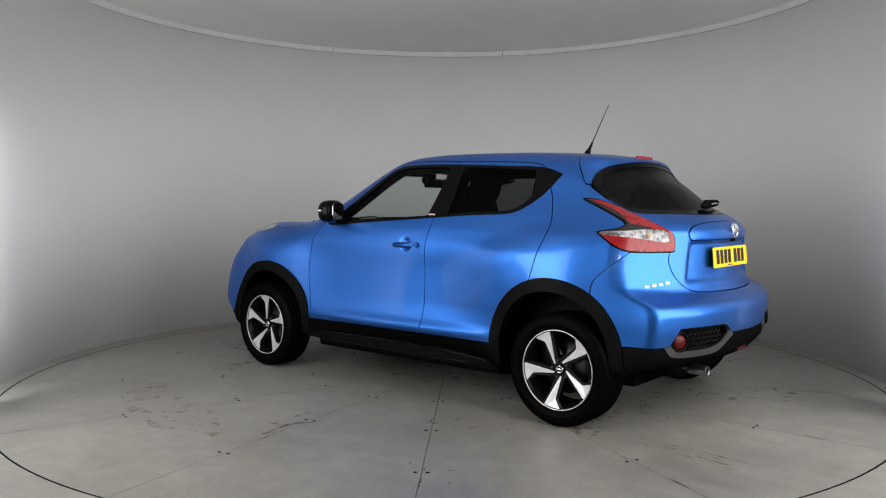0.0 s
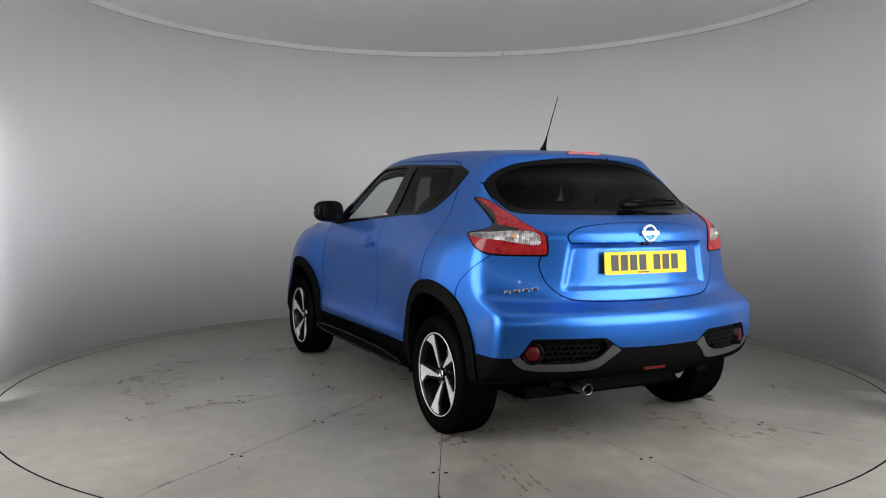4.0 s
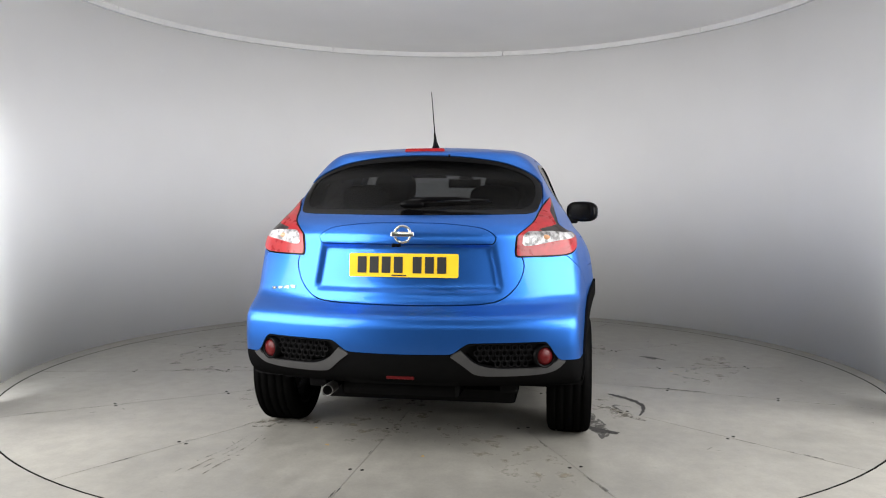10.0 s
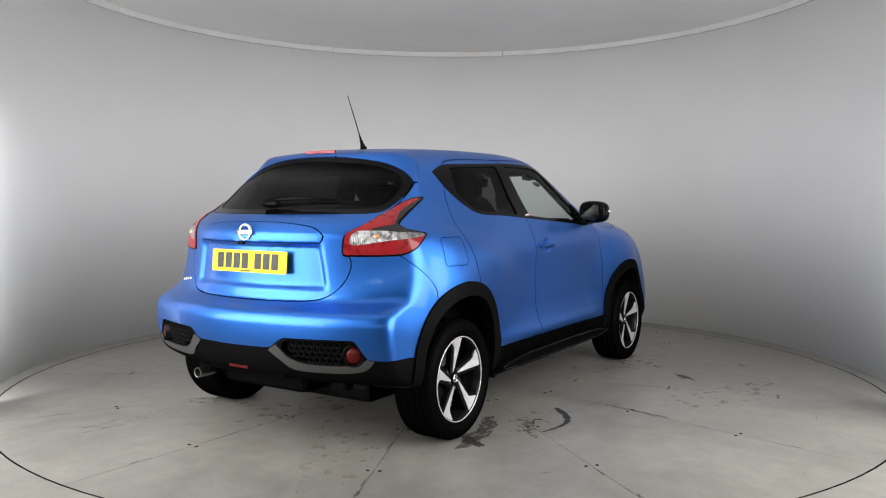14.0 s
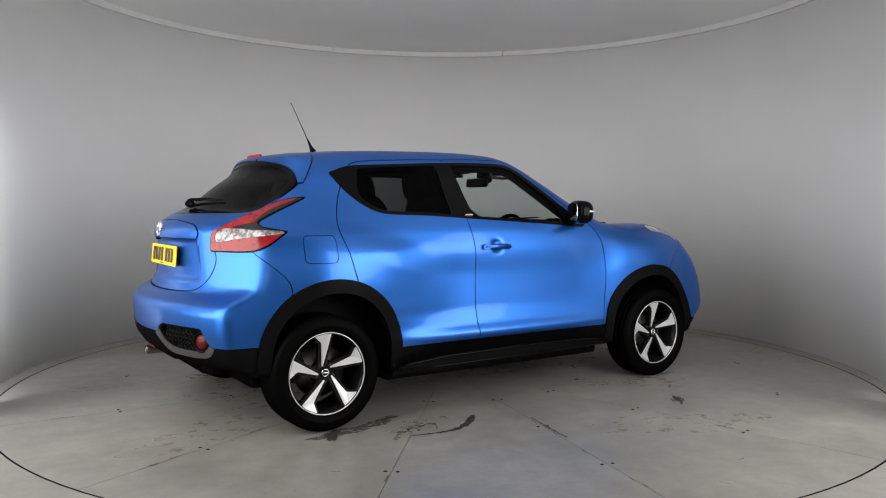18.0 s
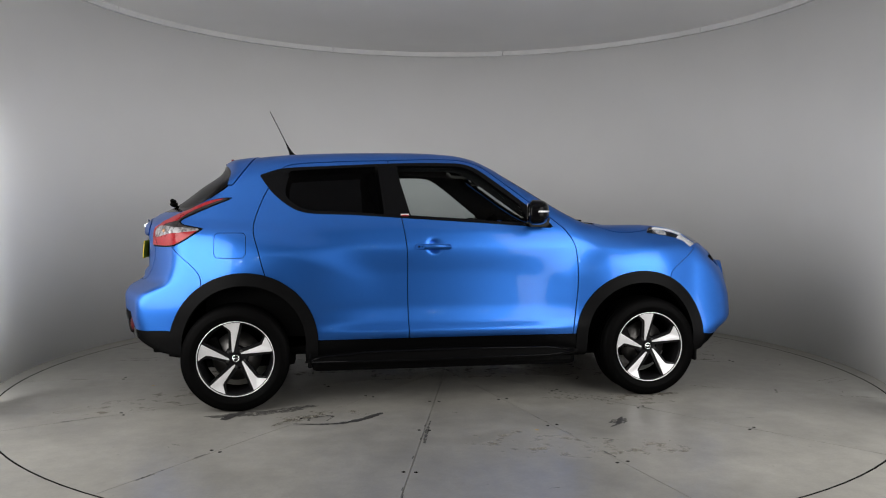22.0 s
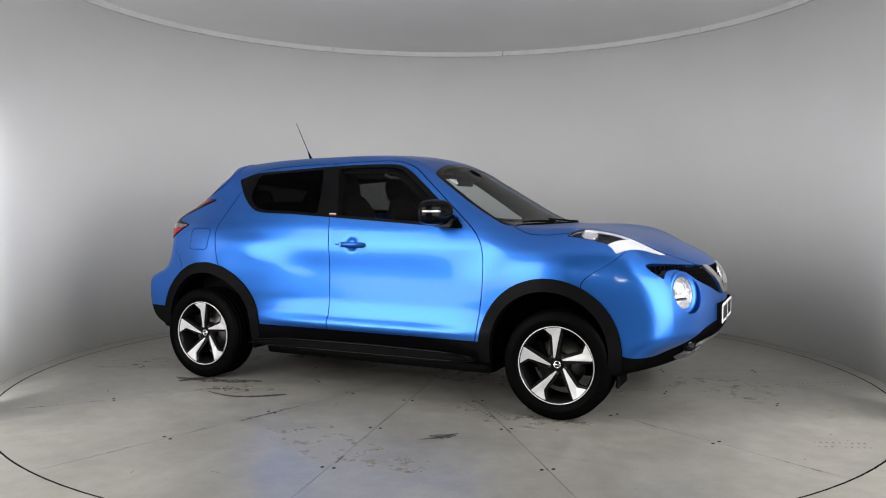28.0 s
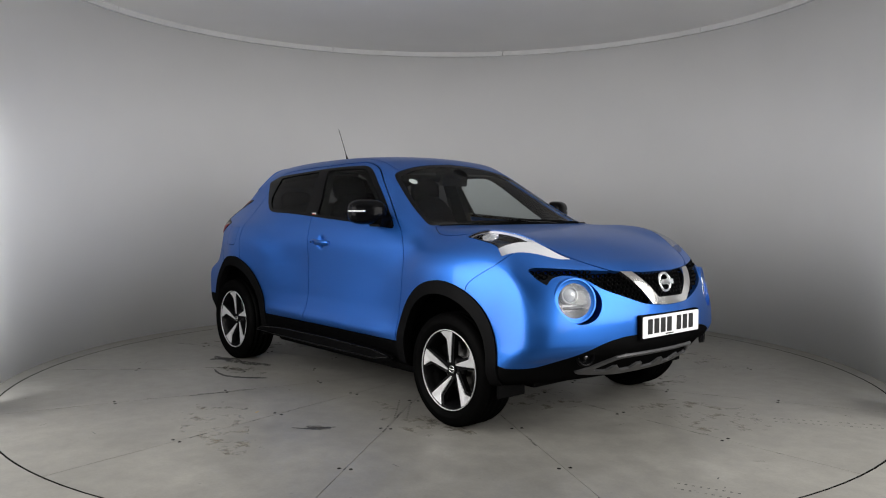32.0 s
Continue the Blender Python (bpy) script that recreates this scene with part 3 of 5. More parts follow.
HALF_WIDTH_HIGH = {
    0.95: [0.745, 0.795, 0.848, 0.838, 0.807, 0.803, 0.803, 0.838, 0.79, 0.69],
    1.05: [0.71, 0.775, 0.824, 0.812, 0.787, 0.783, 0.78, 0.785, 0.745, 0.63],
    1.14: [0.66, 0.705, 0.752, 0.766, 0.752, 0.745, 0.745, 0.735, 0.69, 0.57],
    1.26: [0.60, 0.632, 0.668, 0.692, 0.692, 0.69, 0.678, 0.66, 0.6, 0.5],
    1.40: [0.53, 0.565, 0.598, 0.622, 0.632, 0.63, 0.61, 0.58, 0.5, 0.4],
    1.50: [0.47, 0.505, 0.543, 0.572, 0.588, 0.585, 0.565, 0.52, 0.45, 0.35],
    1.62: [0.40, 0.43, 0.47, 0.5, 0.52, 0.52, 0.5, 0.45, 0.4, 0.3]}
LEVELS = sorted(HALF_WIDTH_LOW) + sorted(HALF_WIDTH_HIGH)
WIDTHS = np.array([(HALF_WIDTH_LOW.get(z) or HALF_WIDTH_HIGH.get(z)) for z in LEVELS])
FINE_X, FINE_Z = np.linspace(-2.1, 2.2, 431), np.linspace(0.1, 1.7, 321)


def width_map():
    rows = np.array([hermite(FINE_X, STATIONS, row) for row in WIDTHS])
    return np.array([hermite(FINE_Z, LEVELS, rows[:, i]) for i in range(len(FINE_X))])


WIDTH_MAP = width_map()
GX, GZ = np.meshgrid(FINE_X, FINE_Z, indexing="ij")
# the haunch over the rear wheel, the arched front wing and the ledge along the doors, each below its crest line
REAR_CREST = [(-1.8, 1.10), (-1.45, 1.078), (-1.1, 1.066), (-0.9, 1.035), (-0.72, 0.975), (-0.5, 0.90), (-0.2, 0.84)]
FRONT_CREST = [(0.5, 0.85), (0.8, 0.90), (1.01, 0.98), (1.20, 1.005), (1.40, 0.99), (1.62, 0.95)]


def crest_step(line, lo, hi):
    """Rises from 0 above a crest line to 1 below it; lo, hi: metres across the line."""
    z = pairs(FINE_X, line)
    slope = np.gradient(z, FINE_X)
    return step((z[:, None] - GZ) / np.sqrt(1 + slope ** 2)[:, None], lo, hi)


WIDTH_MAP = WIDTH_MAP + 0.034 * crest_step(REAR_CREST, -0.055, 0.14) * (0.35 + 0.65 * step(GX, -1.5, -1.05)) * step(GX, -1.75, -1.5) * (1 - step(GX, -0.95, -0.35)) * step(GZ, 0.42, 0.66)
WIDTH_MAP = WIDTH_MAP + 0.024 * crest_step(FRONT_CREST, -0.05, 0.13) * (1 - step(GX, 1.3, 1.6)) * step(GX, 0.55, 1.0) * step(GZ, 0.42, 0.66)
WIDTH_MAP = WIDTH_MAP + 0.006 * np.exp(-((GZ - 0.462) / 0.034) ** 2) * (1 - step(np.abs(GX + 0.05), 0.55, 0.85))


def half_width(x, z):
    u = np.clip((x - FINE_X[0]) / (FINE_X[1] - FINE_X[0]), 0, len(FINE_X) - 1.001)
    v = np.clip((z - FINE_Z[0]) / (FINE_Z[1] - FINE_Z[0]), 0, len(FINE_Z) - 1.001)
    i, j = u.astype(int), v.astype(int)
    a, b = u - i, v - j
    M = WIDTH_MAP
    return (1 - a) * (1 - b) * M[i, j] + a * (1 - b) * M[i + 1, j] + (1 - a) * b * M[i, j + 1] + a * b * M[i + 1, j + 1]


TOP_LINE = [(-2.1, 1.40), (-1.42, 1.488), (-1.2, 1.523), (-0.95, 1.55), (-0.6, 1.566), (-0.2, 1.572), (0.05, 1.562), (0.2, 1.538),
            (0.34, 1.484), (0.44, 1.428), (0.58, 1.343), (0.72, 1.252), (0.86, 1.165), (0.96, 1.117), (1.06, 1.096), (1.2, 1.088), (1.4, 1.073),
            (1.58, 1.047), (1.73, 1.008), (1.86, 0.957), (1.96, 0.905), (2.05, 0.83), (2.15, 0.7)]
NOSE_LINE = [(0.15, 1.45), (0.25, 1.64), (0.30, 1.81), (0.335, 1.885), (0.38, 1.935), (0.43, 1.985), (0.475, 2.042), (0.52, 2.066), (0.62, 2.067), (0.715, 2.058), (0.82, 2.04), (0.90, 2.005),
             (1.0, 1.96), (1.15, 1.9)]
NOSE_BEND = [(0.2, 0.30), (0.40, 0.34), (0.6, 0.37), (0.75, 0.42), (0.9, 0.50), (1.1, 0.55)]
TAIL_LINE = [(0.15, -1.35), (0.27, -1.5), (0.33, -1.64), (0.37, -1.86), (0.43, -1.95), (0.50, -1.985), (0.58, -2.0), (0.66, -2.003), (0.70, -1.985), (0.735, -1.93), (0.765, -1.896),
             (0.85, -1.889), (1.0, -1.888), (1.06, -1.889), (1.11, -1.862), (1.155, -1.80), (1.20, -1.71), (1.33, -1.535), (1.43, -1.402),
             (1.46, -1.388), (1.53, -1.383), (1.65, -1.37)]
TAIL_BEND = [(0.2, 0.28), (0.72, 0.30), (0.80, 0.40), (0.95, 0.46), (1.25, 0.5), (1.44, 0.42), (1.6, 0.36)]


def top_height(x, y):
    bend = 0.14 * step(x, 0.0, 0.35) * (1 - step(x, 1.0, 1.3)) + 0.34 * step(x, 1.3, 1.9)
    crown = 0.10 * (1 - step(x, 0.2, 1.0)) * y ** 2
    ridge = 0.016 * step(x, 1.0, 1.4) * (1 - step(x, 1.6, 1.95)) * np.exp(-((np.abs(y) - 0.6) / 0.12) ** 2)
    drop = 0.02 * step(x, 1.5, 1.8) * step(np.abs(y), 0.3, 0.7)
    return pairs(x + bend * y ** 2, TOP_LINE) - crown + ridge - drop


def nose(y, z):
    return pairs(z, NOSE_LINE) - pairs(z, NOSE_BEND) * np.abs(y) ** 2.15


def tail(y, z):
    dent = 0.022 * (1 - step(np.abs(y) - 0.19 * (1.03 - z), 0.380, 0.425)) * step(z, 0.798, 0.835) * (1 - step(z, 1.018, 1.032))
    return pairs(z, TAIL_LINE) + pairs(z, TAIL_BEND) * np.abs(y) ** 2 + dent


def field(x, y, z, W=None, T=None, N=None, R=None):
    """Below zero inside the body."""
    side = np.abs(y) - (half_width(x, z) if W is None else W)
    side = side + 0.016 * (1 - step(np.hypot(x + 0.098, z - 0.972), 0.022, 0.052))
    top = (z - (top_height(x, y) if T is None else T)) * 0.9
    k = 0.12 + 0.01 * step(x, 0.7, 1.1)
    f = smax(side, top, k)
    f = smax(f, (x - (nose(y, z) if N is None else N)) * 0.9, 0.07)
    f = smax(f, ((tail(y, z) if R is None else R) - x) * (1 - 0.25 * step(z, 1.1, 1.2)), 0.05)
    return smax(f, 0.285 - z, 0.04)


def gradient(P, e=0.002):
    g = np.empty_like(P)
    for a in range(3):
        d = np.zeros(3)
        d[a] = e
        g[:, a] = field(*(P + d).T) - field(*(P - d).T)
    return g / (2 * e)


def skin_mesh(h=0.015):
    """Surface nets over the solid, drawn onto its surface; quads and outward normals."""
    gx, gy, gz = np.arange(-2.08, 2.14, h), (np.arange(-63, 63) + 0.5) * h, np.arange(0.16, 1.64, h)
    X, Y, Z = gx[:, None, None], gy[None, :, None], gz[None, None, :]
    xz = np.meshgrid(gx, gz, indexing="ij")
    xy = np.meshgrid(gx, gy, indexing="ij")
    yz = np.meshgrid(gy, gz, indexing="ij")
    D = field(X, Y, Z, half_width(*xz)[:, None, :], top_height(*xy)[:, :, None], nose(*yz)[None], tail(*yz)[None])
    s = D < 0
    cells = [s[i:s.shape[0] - 1 + i, j:s.shape[1] - 1 + j, k:s.shape[2] - 1 + k] for i in (0, 1) for j in (0, 1) for k in (0, 1)]
    total = sum(c.astype(np.int8) for c in cells)
    mixed = (total > 0) & (total < 8)
    ids = np.full(mixed.shape, -1, int)
    ids[mixed] = np.arange(mixed.sum())
    ci = np.argwhere(mixed)
    P = np.stack([gx[ci[:, 0]] + h / 2, gy[ci[:, 1]] + h / 2, gz[ci[:, 2]] + h / 2], 1)
    # start from the mean of the edge crossings
    acc, cnt = np.zeros_like(P), np.zeros(len(P))
    corners = [(i, j, k) for i in (0, 1) for j in (0, 1) for k in (0, 1)]
    for a in corners:
        for b in corners:
            if sum(abs(p - q) for p, q in zip(a, b)) == 1 and a < b:
                da = D[ci[:, 0] + a[0], ci[:, 1] + a[1], ci[:, 2] + a[2]]
                db = D[ci[:, 0] + b[0], ci[:, 1] + b[1], ci[:, 2] + b[2]]
                cut = (da < 0) != (db < 0)
                t = np.where(cut, da / np.where(cut, da - db, 1), 0)
                q = np.stack([(gx[ci[:, 0]]) + h * (a[0] + t * (b[0] - a[0])), gy[ci[:, 1]] + h * (a[1] + t * (b[1] - a[1])), gz[ci[:, 2]] + h * (a[2] + t * (b[2] - a[2]))], 1)
                acc[cut] += q[cut]
                cnt[cut] += 1
    P = acc / cnt[:, None]
    for _ in range(3):
        g = gradient(P)
        f = field(*P.T)
        P = P - np.clip(f / np.maximum((g * g).sum(1), 0.2), -h, h)[:, None] * g
    quads = []
    for axis in range(3):
        a = np.argwhere(np.diff(s.astype(np.int8), axis=axis) != 0)
        o1, o2 = [(1, 2), (2, 0), (0, 1)][axis]
        ok = (a[:, o1] > 0) & (a[:, o2] > 0) & (a[:, o1] < s.shape[o1] - 1) & (a[:, o2] < s.shape[o2] - 1)
        a = a[ok]
        flip = s[tuple(a.T)]
        e1, e2 = np.zeros(3, int), np.zeros(3, int)
        e1[o1], e2[o2] = 1, 1
        q = np.stack([ids[tuple((a - e1 - e2).T)], ids[tuple((a - e2).T)], ids[tuple(a.T)], ids[tuple((a - e1).T)]], 1)
        q[~flip] = q[~flip][:, ::-1]
        quads.append(q)
    return P, np.concatenate(quads)


class Sheet:
    """A piece of skin: vertices and quads (a triangle repeats its last corner)."""

    def __init__(self, V, F):
        self.V, self.F = V, F

    def clean(self):
        used = np.unique(self.F)
        back = np.full(len(self.V), -1)
        back[used] = np.arange(len(used))
        return Sheet(self.V[used], back[self.F])

    def split(self, fn):
        """The part where fn < 0 and the part where fn > 0, cut along fn = 0."""
        f = fn(self.V) if callable(fn) else fn
        f = np.where(np.abs(f) < 1e-6, 1e-6, f)
        inside = f[self.F] < 0
        n = inside.sum(1)
        keep_in, keep_out = self.F[n == 4], self.F[n == 0]
        V, extra, cache = self.V, [], {}
        add = {True: [], False: []}

        def crossing(a, b):
            key = (a, b) if a < b else (b, a)
            if key not in cache:
                t = f[a] / (f[a] - f[b])
                cache[key] = len(V) + len(extra)
                extra.append(V[a] + t * (V[b] - V[a]))
            return cache[key]

        for face in self.F[(n > 0) & (n < 4)]:
            ring = [int(i) for k, i in enumerate(face) if k < 3 or face[3] != face[2]]
            for want in (True, False):
                poly = []
                for a, b in zip(ring, ring[1:] + ring[:1]):
                    if (f[a] < 0) == want:
                        poly.append(a)
                    if (f[a] < 0) != (f[b] < 0):
                        poly.append(crossing(a, b))
                if len(poly) < 3:
                    continue
                if len(poly) == 3:
                    add[want].append(poly + poly[-1:])
                else:
                    add[want].append(poly[:4])
                    for k in range(4, len(poly)):
                        add[want].append([poly[0], poly[k - 1], poly[k], poly[k]])
        allv = np.vstack([V, np.array(extra)]) if extra else V
        res = []
        for want, whole in ((True, keep_in), (False, keep_out)):
            F = np.vstack([whole, np.array(add[want], int)]) if add[want] else whole
            res.append(Sheet(allv, F).clean())
        return res

    def normals(self):
        g = gradient(self.V)
        return g / np.maximum(np.linalg.norm(g, axis=1), 1e-9)[:, None]

    def moved(self, d):
        return Sheet(self.V + self.normals() * d, self.F)

    def rim(self):
        q = self.F
        e = np.vstack([q[:, [0, 1]], q[:, [1, 2]], q[:, [2, 3]], q[:, [3, 0]]])
        e = e[e[:, 0] != e[:, 1]]
        key = np.sort(e, 1)
        _, first, count = np.unique(key, axis=0, return_index=True, return_counts=True)
        return e[first[count == 1]]

    def link(self, name, mat, parent, label="", lip=0.0):
        """Make the mesh; lip turns its rim inwards by that depth."""
        V, F = self.V, [tuple(f) if f[2] != f[3] else tuple(f[:3]) for f in self.F.tolist()]
        F = [f for f in F if len(set(f)) == len(f)]
        N = self.normals()
        flat = []
        if lip:
            rim = self.rim()
            ids = np.unique(rim)
            at = {int(i): len(V) + k for k, i in enumerate(ids)}
            dup = {int(i): len(V) + len(ids) + k for k, i in enumerate(ids)}
            V = np.vstack([V, V[ids], V[ids] - N[ids] * lip])
            flat = [(at[int(b)], at[int(a)], dup[int(a)], dup[int(b)]) for a, b in rim]
        ob = link_mesh(name, V, F + flat, mat, parent, label)
        return ob


def border(inner, outer):
    """The point of the skin between an inner and an outer point, by halving."""
    a, b = np.array(inner, float), np.array(outer, float)
    for _ in range(4):
        t = np.linspace(0, 1, 9)[:, None]
        P = a + t * (b - a)
        k = int(np.argmax(np.append(field(*P.T), 1.0) >= 0))
        a, b = P[max(k - 1, 0)], P[min(k, 8)]
    return a


def front_of(y, z):
    """Where the nose surface lies at y, z; returns x. The others likewise."""
    return border((1.5, y, z), (2.2, y, z))[0]


def rear_of(y, z):
    return border((-1.1, y, z), (-2.1, y, z))[0]


def side_of(x, z):
    return border((x, 0.4, z), (x, 1.0, z))[1]


def top_of(x, y):
    return border((x, y, 0.8), (x, y, 1.7))[2]


# ---- the car ----
car = tagged(new("car", None), "bright metallic blue compact crossover parked on a grey turntable", "car")
SV, SF = skin_mesh()
rest = Sheet(SV, SF)
ARCHES = ((-1.215, 0.41), (1.21, 0.395))
GAP = 0.0028


def side_region(points, sharp=(), n=6, inner=0.40):
    poly = closed_curve(points, n, sharp)
    return lambda V: np.maximum(outline_distance(V[:, 0], V[:, 2], poly), inner - np.abs(V[:, 1]))


def top_region(points, sharp=(), n=6, above=0.86):
    poly = closed_curve(points, n, sharp)
    return lambda V: np.maximum(outline_distance(V[:, 0], np.abs(V[:, 1]), poly), above - V[:, 2])


def end_region(points, sharp=(), n=6, x=None, behind=True):
    poly = closed_curve(points, n, sharp)
    if behind:
        return lambda V: np.maximum(outline_distance(np.abs(V[:, 1]), V[:, 2], poly), V[:, 0] - x)
    return lambda V: np.maximum(outline_distance(np.abs(V[:, 1]), V[:, 2], poly), x - V[:, 0])


def take(sheet, fn, gap=GAP):
    """A panel and what is left of the sheet, with an open joint between them."""
    f = fn(sheet.V)
    return sheet.split(f + gap)[0], sheet.split(f - gap)[1]


def halves(sheet):
    """The right (y < 0) and the left part."""
    a, b = sheet.split(lambda V: V[:, 1])
    return a, b


def arch(cx, cz, r):
    return lambda V: np.maximum(np.hypot(V[:, 0] - cx, np.maximum(V[:, 2] - cz, 0)) - r, 0.50 - np.abs(V[:, 1]))


# wheel openings and the black trim round them
for cx, cz in ARCHES:
    rest = rest.split(arch(cx, cz, 0.348))[1]
    band, rest = take(rest, lambda V, cx=cx, cz=cz: np.maximum(arch(cx, cz, 0.42)(V), 0.31 - V[:, 2]), 0.001)
    for sheet in halves(band):
        sheet.moved(0.011).link("arch_trim", CLAD, car, "matt black plastic wheel arch trim", lip=0.05)


# black lower body
def low_edge(V):
    x, y, z = V[:, 0], np.abs(V[:, 1]), V[:, 2]
    front = pairs(y, [(0.0, 0.565), (0.30, 0.558), (0.45, 0.535), (0.60, 0.475), (0.77, 0.408), (0.95, 0.40)])
    back = pairs(y, [(0.0, 0.537), (0.23, 0.54), (0.33, 0.592), (0.66, 0.594), (0.735, 0.505), (0.95, 0.50)])
    e = np.where(x > 0, 0.425 + (front - 0.425) * step(x, 1.55, 1.7), 0.425 + (back - 0.425) * step(-x, 1.5, 1.65))
    return z - e


low, rest = take(rest, low_edge, 0.0015)
sill, low = low.split(lambda V: np.maximum(np.maximum(np.abs(V[:, 0]) - 0.95, 0.55 - np.abs(V[:, 1])), 0.285 - V[:, 2]))
for sheet in halves(sill):
    sheet.moved(0.004).link("sill_trim", SATIN, car, "black plastic sill trim", lip=0.03)
valance, low = low.split(lambda V: V[:, 0] + 1.45)
pod_fn = end_region([(0.335, 0.582), (0.50, 0.586), (0.655, 0.586), (0.712, 0.55), (0.70, 0.502), (0.62, 0.478), (0.43, 0.478), (0.355, 0.50), (0.305, 0.545)], sharp=(8,), x=-1.6)
pod, valance = take(valance, pod_fn, 0.001)
strip, valance = take(valance, end_region([(0.232, 0.534), (0.285, 0.562), (0.305, 0.54), (0.35, 0.498), (0.43, 0.474), (0.62, 0.474), (0.705, 0.498), (0.735, 0.545), (0.755, 0.505), (0.70, 0.455), (0.60, 0.438), (0.42, 0.436), (0.345, 0.446), (0.29, 0.49)], sharp=(0, 1, 7), x=-1.5), 0.001)
for sheet in halves(strip):
    sheet.moved(0.006).link("bumper_strip", SILVER_DARK, car, "dark silver bumper corner strip", lip=0.02)
pods = [sheet.moved(-0.03).link("vent_panel", CLAD, car, "black honeycomb bumper vent") for sheet in halves(pod)]
valance.link("rear_valance", CLAD, car, "black plastic lower rear bumper", lip=0.02)
apron, low = low.split(lambda V: 1.45 - V[:, 0])
skid, apron = take(apron, end_region([(-0.3, 0.462), (0.30, 0.458), (0.345, 0.45), (0.455, 0.395), (0.53, 0.375), (0.50, 0.362), (0.42, 0.352), (0.22, 0.33), (-0.3, 0.322), (-0.3, 0.352), (0.05, 0.352), (0.075, 0.385), (0.125, 0.385), (0.15, 0.358), (0.23, 0.358), (0.26, 0.385), (0.30, 0.387), (0.33, 0.365), (0.40, 0.372), (0.425, 0.385), (0.33, 0.43), (0.28, 0.442), (-0.3, 0.446)], sharp=range(23), x=1.6, behind=False), 0.001)
skid.moved(0.012).link("skid_plate", SILVER_DARK, car, "dark silver scalloped skid plate", lip=0.03)
apron.link("front_valance", SATIN, car, "black plastic lower front bumper", lip=0.02)
low.link("underbody", SATIN, car)

# side windows
dlo, rest = take(rest, side_region([(-1.135, 1.398), (-1.0, 1.44), (-0.725, 1.458), (-0.41, 1.475), (-0.16, 1.484), (0.10, 1.482), (0.20, 1.45), (0.34, 1.35), (0.50, 1.225),
                                    (0.63, 1.12), (0.655, 1.085), (0.60, 1.083), (0.322, 1.104), (-0.27, 1.141), (-0.578, 1.16), (-0.84, 1.17), (-0.94, 1.2), (-1.05, 1.285)], sharp=(0,)), 0.0005)
front_glass, dlo = dlo.split(side_region([(-0.315, 1.462), (-0.16, 1.465), (0.08, 1.463), (0.17, 1.437), (0.31, 1.335), (0.455, 1.225), (0.50, 1.112), (0.322, 1.122), (-0.235, 1.156)], sharp=(0, 5, 6, 8)))
rear_glass, dlo = dlo.split(side_region([(-0.955, 1.425), (-0.72, 1.442), (-0.425, 1.457), (-0.395, 1.164), (-0.578, 1.177), (-0.82, 1.187), (-0.905, 1.21), (-0.98, 1.285)], sharp=(0, 2, 3)))
for sheet in halves(dlo):
    sheet.moved(0.0015).link("window_trim", GLOSS, car, "gloss black window surround", lip=0.02)
for sheet in halves(front_glass):
    sheet.moved(-0.005).link("door_window", GLASS, car, "clear front door glass")
for sheet in halves(rear_glass):
    sheet.moved(-0.005).link("rear_door_window", TINT, car, "dark tinted rear door glass")

# windscreen and bonnet
screen, rest = take(rest, top_region([(0.30, -0.3), (0.30, 0.05), (0.315, 0.30), (0.36, 0.52), (0.40, 0.555), (0.60, 0.62), (0.80, 0.668), (0.915, 0.685), (0.955, 0.62), (1.0, 0.3), (1.01, 0.05), (1.01, -0.3)], above=1.0), 0.001)
screen_glass, screen_edge = screen.split(top_region([(0.335, -0.3), (0.335, 0.05), (0.35, 0.30), (0.39, 0.50), (0.43, 0.53), (0.61, 0.592), (0.79, 0.638), (0.875, 0.645), (0.90, 0.58), (0.94, 0.3), (0.95, 0.05), (0.95, -0.3)], above=1.0))
screen_edge.moved(-0.002).link("windscreen_border", GLOSS, car, "black windscreen border", lip=0.01)
screen_glass.moved(-0.003).link("windscreen", GLASS, car, "clear laminated windscreen")

# headlamps set into the bonnet's edges
lamp_points = [(1.285, 0.752), (1.325, 0.69), (1.372, 0.652), (1.45, 0.625), (1.60, 0.577), (1.725, 0.532), (1.805, 0.482), (1.768, 0.57), (1.702, 0.655), (1.638, 0.722), (1.575, 0.780), (1.515, 0.755), (1.40, 0.755)]
LAMP_BROW = [(1.285, 0.752), (1.325, 0.69), (1.372, 0.652), (1.45, 0.625), (1.60, 0.577), (1.725, 0.532), (1.805, 0.482)]
head, rest = take(rest, top_region(lamp_points, sharp=(0, 6, 10)), 0.001)
bonnet, rest = take(rest, top_region([(0.985, -0.3), (0.985, 0.05), (0.975, 0.3), (0.955, 0.6), (0.945, 0.685), (1.03, 0.735), (1.09, 0.752), (1.19, 0.752), (1.30, 0.72), (1.37, 0.648), (1.50, 0.612), (1.66, 0.56), (1.805, 0.482), (1.885, 0.41), (1.945, 0.32), (1.985, 0.15), (1.995, 0.05), (1.995, -0.3)], sharp=(4, 7), above=0.868))
bonnet.link("bonnet", PAINT, car, "blue painted bonnet", lip=0.02)
